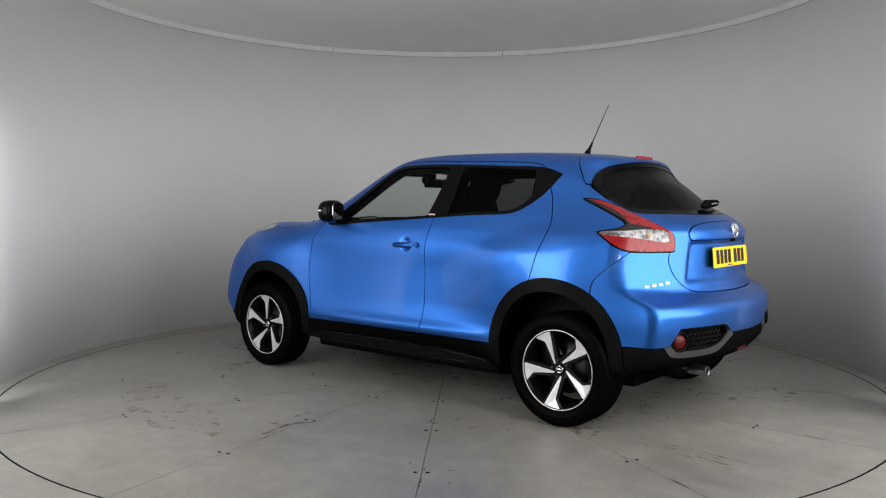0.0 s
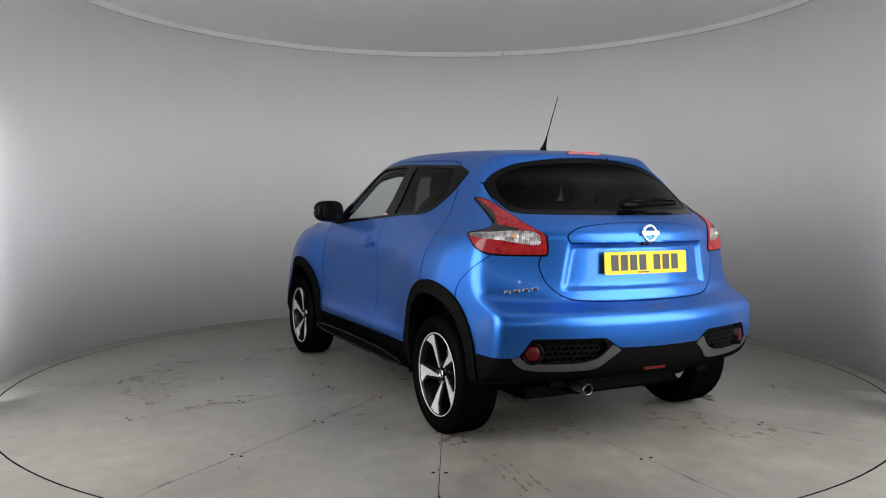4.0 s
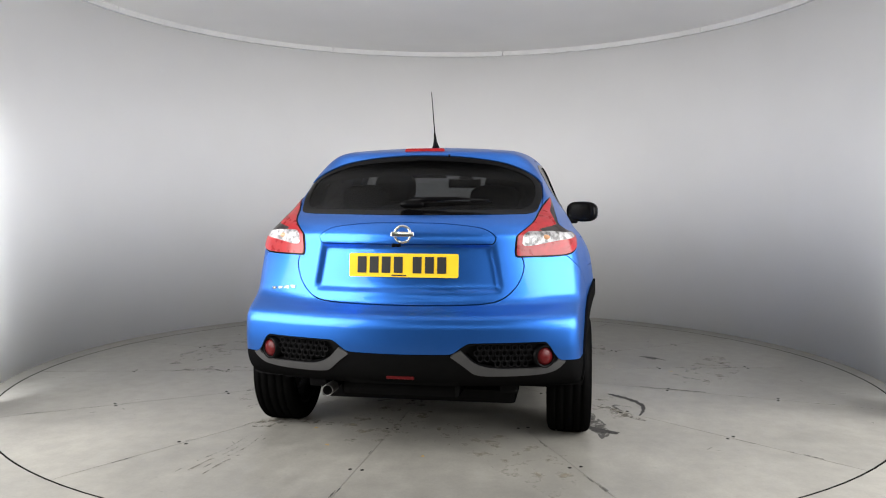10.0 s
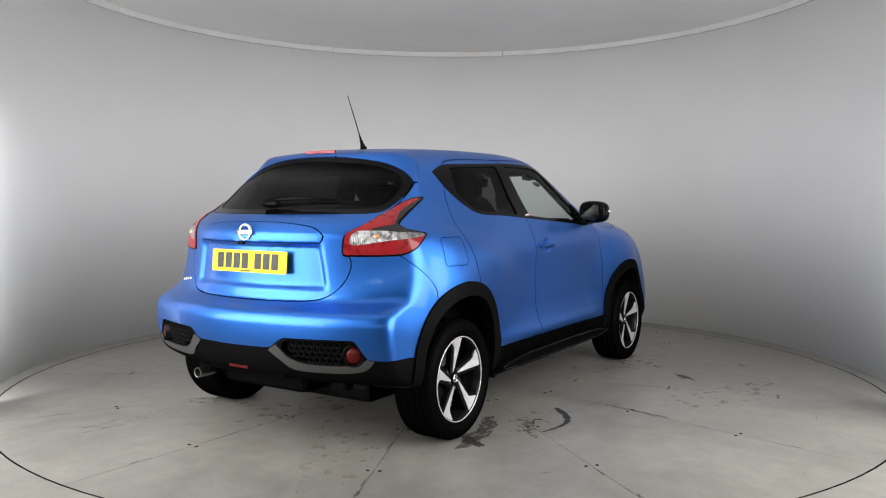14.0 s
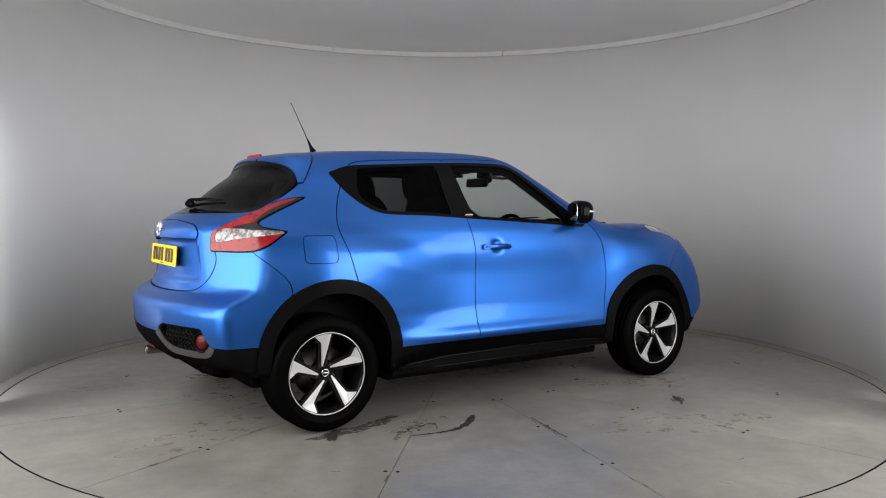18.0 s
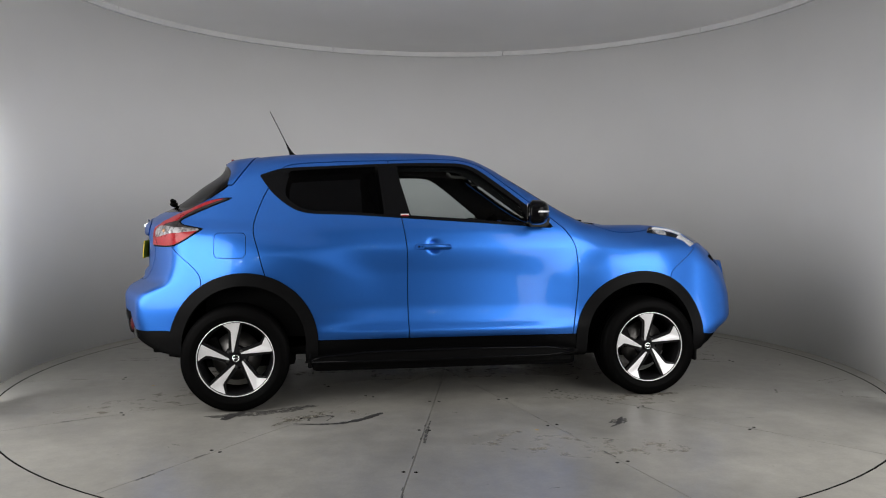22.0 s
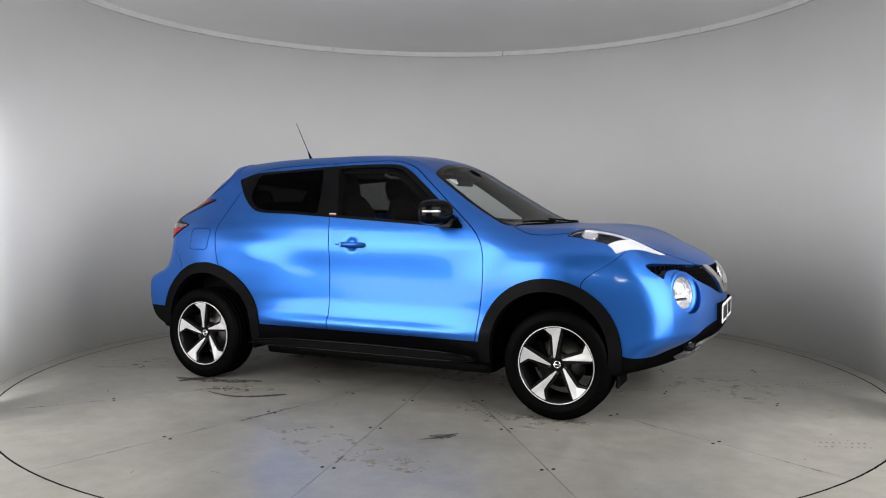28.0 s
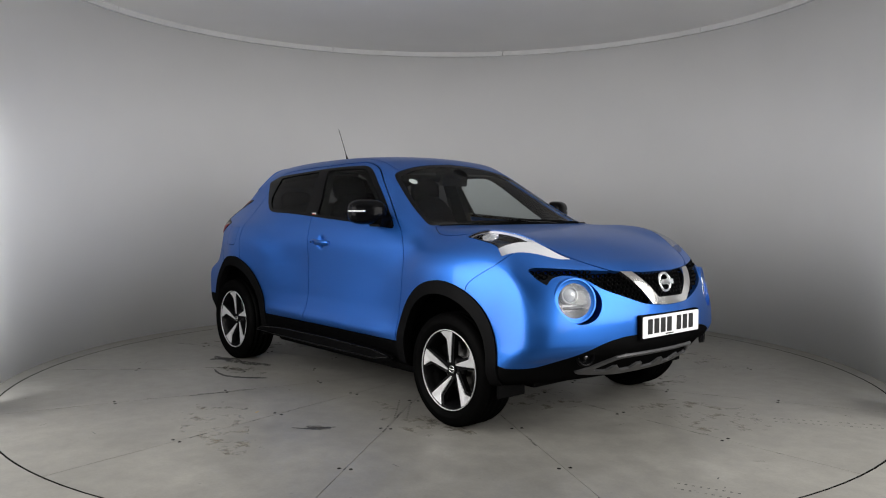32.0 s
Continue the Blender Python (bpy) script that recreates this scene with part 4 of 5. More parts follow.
for sheet in halves(head):
    lamp = sheet.moved(-0.055).link("headlamp", LAMP_DARK, car, "clear boomerang headlamp with a dark bowl and white blade")
    sheet.moved(0.001).link("lens", LENS, lamp, lip=0.004)
    blade, back = sheet.split(lambda V: 1.62 - 0.9 * (np.abs(V[:, 1]) - 0.575) - V[:, 0])
    blade.V[:, 2] -= 0.006 + 0.38 * np.maximum(np.abs(blade.V[:, 1]) - pairs(blade.V[:, 0], LAMP_BROW), 0)
    blade.link("light_blade", CLEAR_WHITE, lamp, "white running light blade", lip=0.022)
    brow, back = back.split(lambda V: np.abs(V[:, 1]) - pairs(V[:, 0], LAMP_BROW) - 0.004 - 0.05 * np.maximum(V[:, 0] - 1.33, 0))
    brow.moved(-0.005).link("light_brow", CLEAR_WHITE, lamp, "thin white upper lamp line", lip=0.012)
    bowl, _ = back.split(lambda V: np.hypot(V[:, 0] - 1.405, np.abs(V[:, 1]) - 0.695) - 0.045)
    bowl.moved(-0.014).link("indicator_bowl", REFLECTOR, lamp, "bright indicator bowl", lip=0.01)
    edge = back.split(lambda V: np.abs(outline_distance(V[:, 0], np.abs(V[:, 1]), closed_curve(lamp_points, 6, (0, 6, 10)))) - 0.005)[0]
    edge.moved(-0.003).link("lamp_edge", SATIN, lamp, "black lamp edge", lip=0.01)

# tail lamps wrapping round the corner
tl = side_region([(-1.285, 1.268), (-1.36, 1.262), (-1.47, 1.248), (-1.60, 1.225), (-1.70, 1.18), (-1.78, 1.14), (-1.84, 1.09), (-1.87, 1.03), (-1.84, 0.978), (-1.72, 0.972), (-1.62, 0.978), (-1.55, 1.01), (-1.49, 1.05),
                  (-1.44, 1.082), (-1.50, 1.093), (-1.56, 1.105), (-1.575, 1.125), (-1.50, 1.165), (-1.40, 1.21), (-1.31, 1.248)], sharp=(0, 13), inner=0.30)
lamp_in = [(0.95, 0.526), (1.0, 0.512), (1.07, 0.518), (1.10, 0.55), (1.14, 0.592), (1.20, 0.620), (1.24, 0.645), (1.27, 0.668)]
tail_lamp, rest = take(rest, lambda V: np.maximum(np.maximum(tl(V), pairs(V[:, 2], lamp_in) - np.abs(V[:, 1])), V[:, 0] + 1.2), 0.001)


def lamp_zone(V):
    return np.maximum(tl(V), pairs(V[:, 2], lamp_in) - np.abs(V[:, 1]))


CLEAR_LOW = [(-1.82, 1.026), (-1.735, 1.026), (-1.68, 1.040), (-1.63, 1.052), (-1.54, 1.060), (-1.455, 1.070)]
CLEAR_TOP = [(-1.80, 1.094), (-1.66, 1.094), (-1.61, 1.088), (-1.52, 1.084), (-1.46, 1.081)]
for sheet in halves(tail_lamp):
    body, frame_ = sheet.split(lamp_zone(sheet.V) + 0.0075)
    lamp = frame_.moved(0.002).link("tail_lamp", GLOSS, car, "red and clear boomerang tail lamp with a black edge", lip=0.02)
    stalk, low_half = body.split(lambda V: 1.098 - V[:, 2] + 0.25 * np.maximum(np.abs(V[:, 1]) - 0.6, 0))
    smoke, stalk = stalk.split(lambda V: V[:, 2] - pairs(V[:, 0], [(-1.80, 1.04), (-1.64, 1.09), (-1.575, 1.142), (-1.5, 1.188), (-1.31, 1.264)]))
    smoke.moved(0.003).link("smoked_edge", SMOKE, lamp, "smoked edge of the lamp", lip=0.01)
    stalk.moved(0.004).link("red_stalk", RED, lamp, "red upper lamp blade", lip=0.01)
    clear, low_half = low_half.split(lambda V: np.maximum(np.maximum(pairs(V[:, 0], CLEAR_LOW) - V[:, 2], V[:, 2] - pairs(V[:, 0], CLEAR_TOP)), np.maximum(pairs(V[:, 2], lamp_in) + 0.030 - np.abs(V[:, 1]), V[:, 0] + 1.45)))
    brow, red = low_half.split(lambda V: np.maximum(pairs(V[:, 0], CLEAR_TOP) - 0.002 - V[:, 2], -1.68 - V[:, 0]))
    brow.moved(0.003).link("smoked_edge", SMOKE, lamp, "smoked edge of the lamp", lip=0.01)
    clear.moved(0.003).link("clear_lens", RIBBED, lamp, "ribbed clear lamp section", lip=0.01)
    red.moved(0.006).link("red_lens", RED, lamp, "red lamp section", lip=0.01)
    sgn = 1 if sheet.V[:, 1].mean() > 0 else -1
    part("indicator_bulb", blob(0.012, 0.022, 0.013, 2), AMBER, lamp, "amber bulb behind the clear lens", True, pose(rear_of(0.652, 1.066) + 0.004, sgn * 0.652, 1.066, 0, 0, 0))

# rear screen, spoiler, tailgate
rear_screen, rest = take(rest, end_region([(-0.3, 1.170), (0.05, 1.170), (0.30, 1.172), (0.54, 1.176), (0.598, 1.187), (0.618, 1.225), (0.628, 1.275), (0.615, 1.335), (0.58, 1.37), (0.52, 1.405), (0.42, 1.440), (0.25, 1.466), (0.05, 1.477), (-0.3, 1.477)], sharp=(0, 13), x=-1.15), 0.001)
rear_pane, rear_band = rear_screen.split(end_region([(-0.3, 1.192), (0.05, 1.192), (0.30, 1.195), (0.52, 1.20), (0.575, 1.222), (0.592, 1.27), (0.585, 1.325), (0.555, 1.362), (0.49, 1.395), (0.36, 1.43), (0.05, 1.452), (-0.3, 1.452)], sharp=(0, 11), x=-1.15))
rear_band.link("rear_screen_border", GLOSS, car, "black rear screen border", lip=0.015)
rear_pane.moved(-0.003).link("rear_screen", TINT, car, "dark tinted rear screen")
spoiler, rest = take(rest, lambda V: np.maximum(np.maximum(V[:, 0] + 1.15 - (V[:, 2] - 1.53) * 0.72, 1.335 - V[:, 2]), V[:, 0] + 1.12))
spoiler.moved(0.005).link("roof_spoiler", PAINT, car, "blue roof spoiler", lip=0.02)
gate, rest = take(rest, end_region([(-0.3, 0.752), (0.05, 0.752), (0.34, 0.757), (0.45, 0.775), (0.525, 0.84), (0.556, 0.93), (0.535, 1.0), (0.53, 1.06), (0.59, 1.11), (0.625, 1.2), (0.63, 1.27), (0.615, 1.34), (0.56, 1.40), (0.3, 1.47), (0.05, 1.49), (-0.3, 1.49)], sharp=(0, 15), x=-1.25))
panel, gate = take(gate, end_region([(-0.3, 1.034), (0.05, 1.034), (0.415, 1.034), (0.425, 1.07), (0.36, 1.108), (0.20, 1.128), (0.05, 1.132), (-0.3, 1.132)], sharp=(2,), x=-1.6), 0.003)
tailgate = gate.link("tailgate", PAINT, car, "blue painted tailgate", lip=0.02)
panel.moved(0.004).link("handle_panel", PAINT, tailgate, "raised blue panel above the plate", lip=0.02)

# bumpers
bumper, rest = take(rest, lambda V: np.maximum(V[:, 0] + pairs(V[:, 2], [(0.3, 1.44), (0.79, 1.455), (0.985, 1.63), (1.1, 1.7)]), V[:, 2] - 1.05))
bumper.link("rear_bumper", PAINT, car, "blue painted rear bumper", lip=0.02)
nose_part, rest = take(rest, lambda V: pairs(V[:, 2], [(0.3, 1.39), (0.78, 1.40), (0.94, 1.588), (1.02, 1.66), (1.1, 1.7)]) - V[:, 0])

# grille and round lamp openings in the nose
ROUND_C, ROUND_R = (0.582, 0.742), 0.112
grille_line = [(-0.3, 0.886), (0.05, 0.886), (0.30, 0.882), (0.50, 0.891), (0.70, 0.905), (0.742, 0.895), (0.728, 0.85), (0.705, 0.822), (0.665, 0.855), (0.60, 0.868), (0.52, 0.85), (0.45, 0.80), (0.30, 0.745), (0.20, 0.715), (0.05, 0.70), (-0.3, 0.70)]
grille_fn = end_region(grille_line, sharp=(5, 7), x=1.5, behind=False)
grille_sheet, nose_part = take(nose_part, grille_fn, 0.001)
round_fn = lambda V: np.maximum(np.hypot(np.abs(V[:, 1]) - ROUND_C[0], V[:, 2] - ROUND_C[1]) - ROUND_R, 1.6 - V[:, 0])
round_sheet, nose_part = take(nose_part, round_fn, 0.001)
nose_part.link("front_bumper", PAINT, car, "blue painted front bumper", lip=0.06)
bar_line = [(0.252, 0.892), (0.322, 0.892), (0.148, 0.702), (-0.3, 0.697), (-0.3, 0.74), (0.105, 0.742)]
bar, _ = grille_sheet.split(end_region(bar_line, sharp=range(6), x=1.5, behind=False))
bar.moved(0.012).link("grille_bar", CHROME_SATIN, car, "satin chrome V-shaped grille bar", lip=0.03)
grille = grille_sheet.moved(-0.055).link("grille", BLACK_GAP, car, "black honeycomb front grille")

# doors
front_door, rest = take(rest, side_region([(-0.257, 0.40), (-0.262, 0.70), (-0.263, 0.93), (-0.285, 1.10), (-0.36, 1.497), (-0.1, 1.507), (0.10, 1.503), (0.235, 1.462), (0.38, 1.355), (0.54, 1.228), (0.66, 1.133), (0.745, 1.055), (0.795, 0.955), (0.806, 0.76), (0.785, 0.55), (0.755, 0.35)], sharp=(0, 4, 15)))
rear_door, rest = take(rest, side_region([(-0.257, 0.40), (-0.262, 0.70), (-0.263, 0.93), (-0.285, 1.10), (-0.36, 1.497), (-0.6, 1.489), (-0.88, 1.473), (-0.985, 1.452), (-1.03, 1.40), (-1.11, 1.262), (-1.163, 1.09), (-1.135, 0.96), (-1.09, 0.80), (-1.0, 0.62), (-0.95, 0.35)], sharp=(0, 4, 14)))
for sheet in halves(front_door):
    ob = sheet.link("front_door", PAINT, car, "blue painted front door", lip=0.02)
    if sheet.V[:, 1].mean() > 0:
        door_left = ob
    else:
        door_right = ob
for sheet in halves(rear_door):
    sheet.link("rear_door", PAINT, car, "blue painted rear door", lip=0.02)

# fuel flap on the right side only
flap_line = np.array(rounded_rect(0.176, 0.142, 0.022)) + np.array((-1.292, 0.986))
flap, rest = take(rest, lambda V: np.maximum(outline_distance(V[:, 0], V[:, 2], flap_line), V[:, 1] + 0.4), 0.0018)
flap.link("fuel_flap", PAINT, car, "blue square fuel flap", lip=0.01)

# roof skin, wings and the shell that is left
roof, rest = take(rest, top_region([(-1.6, -0.3), (-1.6, 0.435), (-1.1, 0.455), (-0.6, 0.487), (0.0, 0.50), (0.30, 0.488), (0.40, 0.47), (0.40, -0.3)], sharp=(0, 1, 6, 7), above=1.4), 0.0015)
roof.link("roof", PAINT, car, "blue painted roof", lip=0.012)
wing, rest = rest.split(lambda V: np.maximum(0.70 - V[:, 0], V[:, 2] - 1.04 - 0.8 * np.maximum(V[:, 0] - 0.70, 0)))
for sheet in halves(wing):
    sheet.link("front_wing", PAINT, car, "blue painted front wing", lip=0.02)
rest.link("body_shell", PAINT, car, "blue painted quarters and pillars", lip=0.02)
# dark inner lining of pillars and roof
lining = Sheet(SV, SF).split(lambda V: 1.12 - V[:, 2])[0]
for fn in (side_region([(-1.06, 1.37), (-0.98, 1.40), (-0.725, 1.42), (-0.41, 1.436), (-0.16, 1.444), (0.05, 1.442), (0.13, 1.41), (0.27, 1.31), (0.43, 1.19), (0.56, 1.07), (-0.27, 1.07), (-0.578, 1.07), (-0.84, 1.07), (-0.92, 1.2), (-1.01, 1.285)]),
           top_region([(0.32, -0.3), (0.32, 0.05), (0.335, 0.30), (0.38, 0.51), (0.42, 0.54), (0.61, 0.6), (0.79, 0.65), (1.3, 0.68), (1.5, 0.58), (1.8, 0.3), (1.8, 0.05), (1.8, -0.3)], above=0.9),
           end_region([(-0.3, 1.1), (0.05, 1.1), (0.48, 1.1), (0.535, 1.235), (0.545, 1.28), (0.55, 1.32), (0.53, 1.355), (0.46, 1.37), (0.34, 1.385), (0.05, 1.40), (-0.3, 1.40)], x=-1.1)):
    lining = lining.split(fn)[1]
lining = lining.split(lambda V: np.maximum(V[:, 0] - 0.85, -1.5 - V[:, 0]))[0]
post, lining = lining.split(lambda V: V[:, 2] - 1.47)
lining.moved(-0.045).link("headlining", LINING, car, "pale grey headlining")
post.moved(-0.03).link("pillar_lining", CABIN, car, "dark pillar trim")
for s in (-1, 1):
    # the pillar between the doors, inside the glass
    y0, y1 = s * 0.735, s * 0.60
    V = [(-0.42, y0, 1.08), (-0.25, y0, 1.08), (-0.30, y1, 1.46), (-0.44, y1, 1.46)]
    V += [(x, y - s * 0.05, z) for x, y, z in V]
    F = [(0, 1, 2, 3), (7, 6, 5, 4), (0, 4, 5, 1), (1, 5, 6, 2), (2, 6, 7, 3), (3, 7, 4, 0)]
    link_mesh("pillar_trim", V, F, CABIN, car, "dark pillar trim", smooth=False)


# ---- wheels ----
def wheel(x, y, z, turn):
    """A wheel whose outer face looks along its own +y; turn: degrees of roll of the spokes."""
    place = pose(x, y, z, 0, 0, 0 if y > 0 else 180)
    w = part("wheel", lathe([(0.220, 0.094), (0.212, 0.094), (0.204, 0.085), (0.197, 0.05), (0.190, 0.0), (0.190, -0.09), (0.220, -0.096)], 72), ALLOY_DARK, car, "five-spoke machined alloy wheel with black tyre", True, place)
    tread = []
    for g in (0.062, 0.022, -0.022, -0.062):
        tread += [(0.3082, g + 0.006), (0.301, g + 0.004), (0.301, g - 0.004), (0.3082, g - 0.006)]
    prof = [(0.216, 0.088), (0.222, 0.098), (0.233, 0.106), (0.250, 0.111), (0.255, 0.1125), (0.259, 0.1115), (0.276, 0.110), (0.292, 0.103), (0.302, 0.093), (0.3072, 0.078)] + tread
    prof += [(0.3072, -0.078), (0.302, -0.094), (0.292, -0.104), (0.262, -0.1125), (0.233, -0.107), (0.216, -0.088)]
    part("tyre", lathe(prof, 96), RUBBER, w, "black rubber tyre", True)
    part("rim_lip", lathe([(0.2185, 0.092), (0.2185, 0.0985), (0.2145, 0.0995), (0.2135, 0.0975), (0.2135, 0.092)], 96), ALLOY, w, "bright machined rim edge", True)
    R = 0.2145
    face = [(-0.10, 0.17), (-0.06, 0.165), (0.145, 0.985), (0.06, 0.995), (-0.06, 0.997), (-0.18, 0.98), (-0.335, 0.94), (-0.24, 0.87), (-0.118, 0.77), (-0.105, 0.70)]
    back = [(-0.19, 0.10), (0.02, 0.10), (0.20, 0.97), (0.06, 0.995), (-0.18, 0.98), (-0.40, 0.91), (-0.27, 0.83), (-0.18, 0.72)]
    for k in range(5):
        a = radians(turn + 72 * k)

        def spot(u, v, d, base):
            r = math.hypot(u, v)
            px, pz = u * R, v * R
            # seen from outside (+y towards the eye) x runs to the left, so mirror u
            cx, cz = -(px * math.cos(a) - pz * math.sin(a)), px * math.sin(a) + pz * math.cos(a)
            return (cx, base + 0.060 + 0.026 * r * r + d, cz)

        part("spoke", prism(face, 0.006, lambda u, v, d: spot(u, v, d, 0.0), 0.0012), ALLOY, w, "machined alloy spoke face")
        part("spoke_back", prism(back, 0.03, lambda u, v, d: spot(u, v, d, -0.032)), ALLOY_DARK, w, "black spoke side")
        b = a + radians(36)
        part("lug_nut", lathe([(0.0, 0.068), (0.007, 0.068), (0.0085, 0.064), (0.0085, 0.045)], 10), STEEL, w, "steel lug nut", True, pose(-0.05 * math.sin(b), 0, 0.05 * math.cos(b)))
    part("hub", lathe([(0.0, 0.058), (0.05, 0.056), (0.066, 0.05), (0.07, 0.02)], 40), ALLOY_DARK, w, "", True)
    cap = lathe([(0.0, 0.069), (0.022, 0.0685), (0.027, 0.066), (0.029, 0.055)], 32)
    part("hub_cap", cap, GLOSS, w, "black hub cap", True)
    part("hub_emblem", merge(lathe([(0.015, 0.069), (0.0165, 0.0715), (0.0195, 0.0715), (0.021, 0.069)], 28), bevel_box(0.044, 0.003, 0.008, 0.001, 1, (0, 0.0705, 0))), CHROME, w, "chrome ring emblem", True)
    part("brake_disc", lathe([(0.05, 0.004), (0.06, 0.004), (0.075, -0.012), (0.142, -0.012), (0.142, -0.03), (0.05, -0.03)], 48), DISC, w, "worn steel brake disc", True)
    part("brake_caliper", bevel_box(0.06, 0.06, 0.13, 0.012, 2), SATIN, w, "dark brake caliper", False, pose(0.118, -0.025, 0.05, 0, 20, 0))
    return w


for wx in (-1.265, 1.265):
    wheel(wx, -0.772, 0.3342, 1)
    wheel(wx, 0.772, 0.3342, 22 if wx < 0 else -4)

# wheel houses behind the openings
for cx, cz in ARCHES:
    for s in (-1, 1):
        bm = lathe([(0.362, s * 0.84), (0.362, s * 0.50), (0.05, s * 0.48)], 40, "y", -12, 204)
        part("wheel_house", bm, SATIN, car, "black wheel arch liner", True, pose(cx, 0, cz))
# axle and suspension pieces seen under the tail
part("rear_axle", tube([(-1.265, -0.62, 0.30), (-1.24, 0, 0.27), (-1.265, 0.62, 0.30)], 0.035, 12), SATIN, car, "", True)
part("front_subframe", bevel_box(0.4, 1.1, 0.08, 0.02, 2), SATIN, car, "", False, pose(1.25, 0, 0.26))
# underside boxes, added to block light so the floor below stays dark
part("pan_light_block", bevel_box(1.66, 1.44, 0.09, 0.03, 2), SATIN, car, "black floor pan slab added under the cabin to keep light out", False, pose(0.0, 0, 0.257))
part("tank_light_block", bevel_box(0.62, 1.02, 0.10, 0.03, 2), SATIN, car, "black tank box added under the rear seats to keep light out", False, pose(-1.24, 0, 0.265))
part("tray_light_block", bevel_box(0.72, 1.06, 0.05, 0.02, 2), SATIN, car, "black tray added under the engine to keep light out", False, pose(1.22, 0, 0.262))
part("silencer_light_block", bevel_box(0.24, 0.60, 0.12, 0.05, 3), SATIN, car, "black silencer box added under the tail to keep light out", False, pose(-1.62, 0.05, 0.325))
for s in (-1, 1):
    part("tow_bracket", bevel_box(0.07, 0.09, 0.06, 0.012, 2), SATIN, car, "black bracket under the bumper", False, pose(-1.74, s * 0.47 - 0.02, 0.355))
    part("mud_flap", bevel_box(0.02, 0.14, 0.10, 0.006, 1), CLAD, car, "small black mud deflector", False, pose(-0.845, s * 0.77, 0.31))
    part("air_deflector", bevel_box(0.02, 0.2, 0.09, 0.006, 1), CLAD, car, "black rubber air deflector", False, pose(1.60, s * 0.73, 0.275))


# ---- fittings on the outside ----
# side step bars
for s in (-1, 1):
    out = [(-0.88, 0.300), (-0.80, 0.335), (-0.55, 0.36), (0.0, 0.368), (0.55, 0.362), (0.74, 0.348), (0.80, 0.328), (0.74, 0.306), (0.5, 0.296), (-0.6, 0.292)]
    bm = prism(out, 0.05, lambda u, v, d: (u, s * (0.835 + d), v), 0.009)
    bar_ = part("side_step", bm, SATIN, car, "black side step with raised lips")
    for line in ([(-0.84, 0.314), (-0.78, 0.333), (-0.5, 0.354), (0.1, 0.36), (0.6, 0.354), (0.76, 0.334)], [(-0.84, 0.306), (-0.5, 0.302), (0.1, 0.304), (0.6, 0.307), (0.76, 0.328)]):
        part("step_lip", tube([(x, s * 0.8855, z) for x, z in line], 0.006, 8), GLOSS, bar_, "", True)

# honeycomb of the grille, one mesh a side
hexa = closed_curve(grille_line, 6, (5, 7))
for s in (-1, 1):
    cells = []
    for k in range(11):
        for i in range(26):
            y, z = 0.014 + 0.029 * i + (0.0145 if k % 2 else 0), 0.703 + 0.0195 * k
            if outline_distance(np.array([y]), np.array([z]), hexa)[0] < -0.010:
                c = lathe([(0.0095, -0.012), (0.0105, 0.004), (0.0135, 0.006), (0.0150, -0.012)], 6, "x", 30)
                bmesh.ops.transform(c, matrix=pose(front_of(y, z) - 0.018, s * y, z, 0, -8, s * 40 * y) @ Matrix.Diagonal((1, 1.2, 0.85, 1)), verts=c.verts)
                cells.append(c)
    part("grille_mesh", merge(*cells), SATIN, grille, "black honeycomb mesh")


# emblem: a ring with a bar across, no lettering
def emblem(name, m, r, parent, label):
    ring = lathe([(r * 0.70, 0.0), (r * 0.74, 0.010), (r * 0.88, 0.014), (r, 0.008), (r, 0.0)], 40, "x")
    return part(name, merge(ring, bevel_box(0.010, r * 2.45, r * 0.52, 0.003, 2, (0.012, 0, 0))), CHROME, parent, label, True, m)


emblem("front_emblem", pose(front_of(0, 0.812) - 0.012, 0, 0.812, 0, -12, 0), 0.055, car, "chrome ring-and-bar emblem")
emblem("rear_emblem", pose(rear_of(0, 1.08) - 0.004, 0, 1.081, 0, -4, 180), 0.044, car, "chrome ring-and-bar emblem")
# plain chrome bars in place of the model name
for i in range(4):
    y = 0.700 - 0.040 * i
    z = 0.800 + 0.005 * i
    slope = (rear_of(y - 0.02, z) - rear_of(y + 0.02, z)) / 0.04
    part("name_bar", bevel_box(0.005, 0.030, 0.015, 0.002, 1), CHROME_SATIN, car, "chrome bar of the model lettering", False, pose(rear_of(y, z) - 0.001, y, z, 0, 0, math.degrees(math.atan(slope))))


# number plates; their characters are plain bars
def number_plate(m, mat, label):
    plate = part("number_plate", prism(rounded_rect(0.52, 0.111, 0.008), 0.004, lambda u, v, d: (d, u, v)), mat, car, label, False, m)
    for i, u in enumerate((-0.198, -0.140, -0.082, -0.024, 0.066, 0.124, 0.182)):
        part("character_bar", bevel_box(0.002, 0.042, 0.077, 0.0, 1, (0.0052, u, 0.002)), INK, plate, "black character bar")
    part("maker_bar", bevel_box(0.0015, 0.07, 0.006, 0, 1, (0.005, -0.02, -0.047)), INK, plate, "small line of print")
    return plate


part("plate_holder", bevel_box(0.05, 0.536, 0.128, 0.008, 2), SATIN, car, "black number plate holder", False, pose(2.046, 0, 0.594))
number_plate(pose(2.0705, 0, 0.595), WHITE_PLATE, "white front number plate")
number_plate(pose(rear_of(0.0, 0.935) - 0.004, 0, 0.9355, 0, -5, 180), YELLOW, "yellow rear number plate")
part("camera_button", bevel_box(0.02, 0.04, 0.016, 0.004, 2), SATIN, car, "small black reversing camera", False, pose(-1.892, 0.03, 1.030))

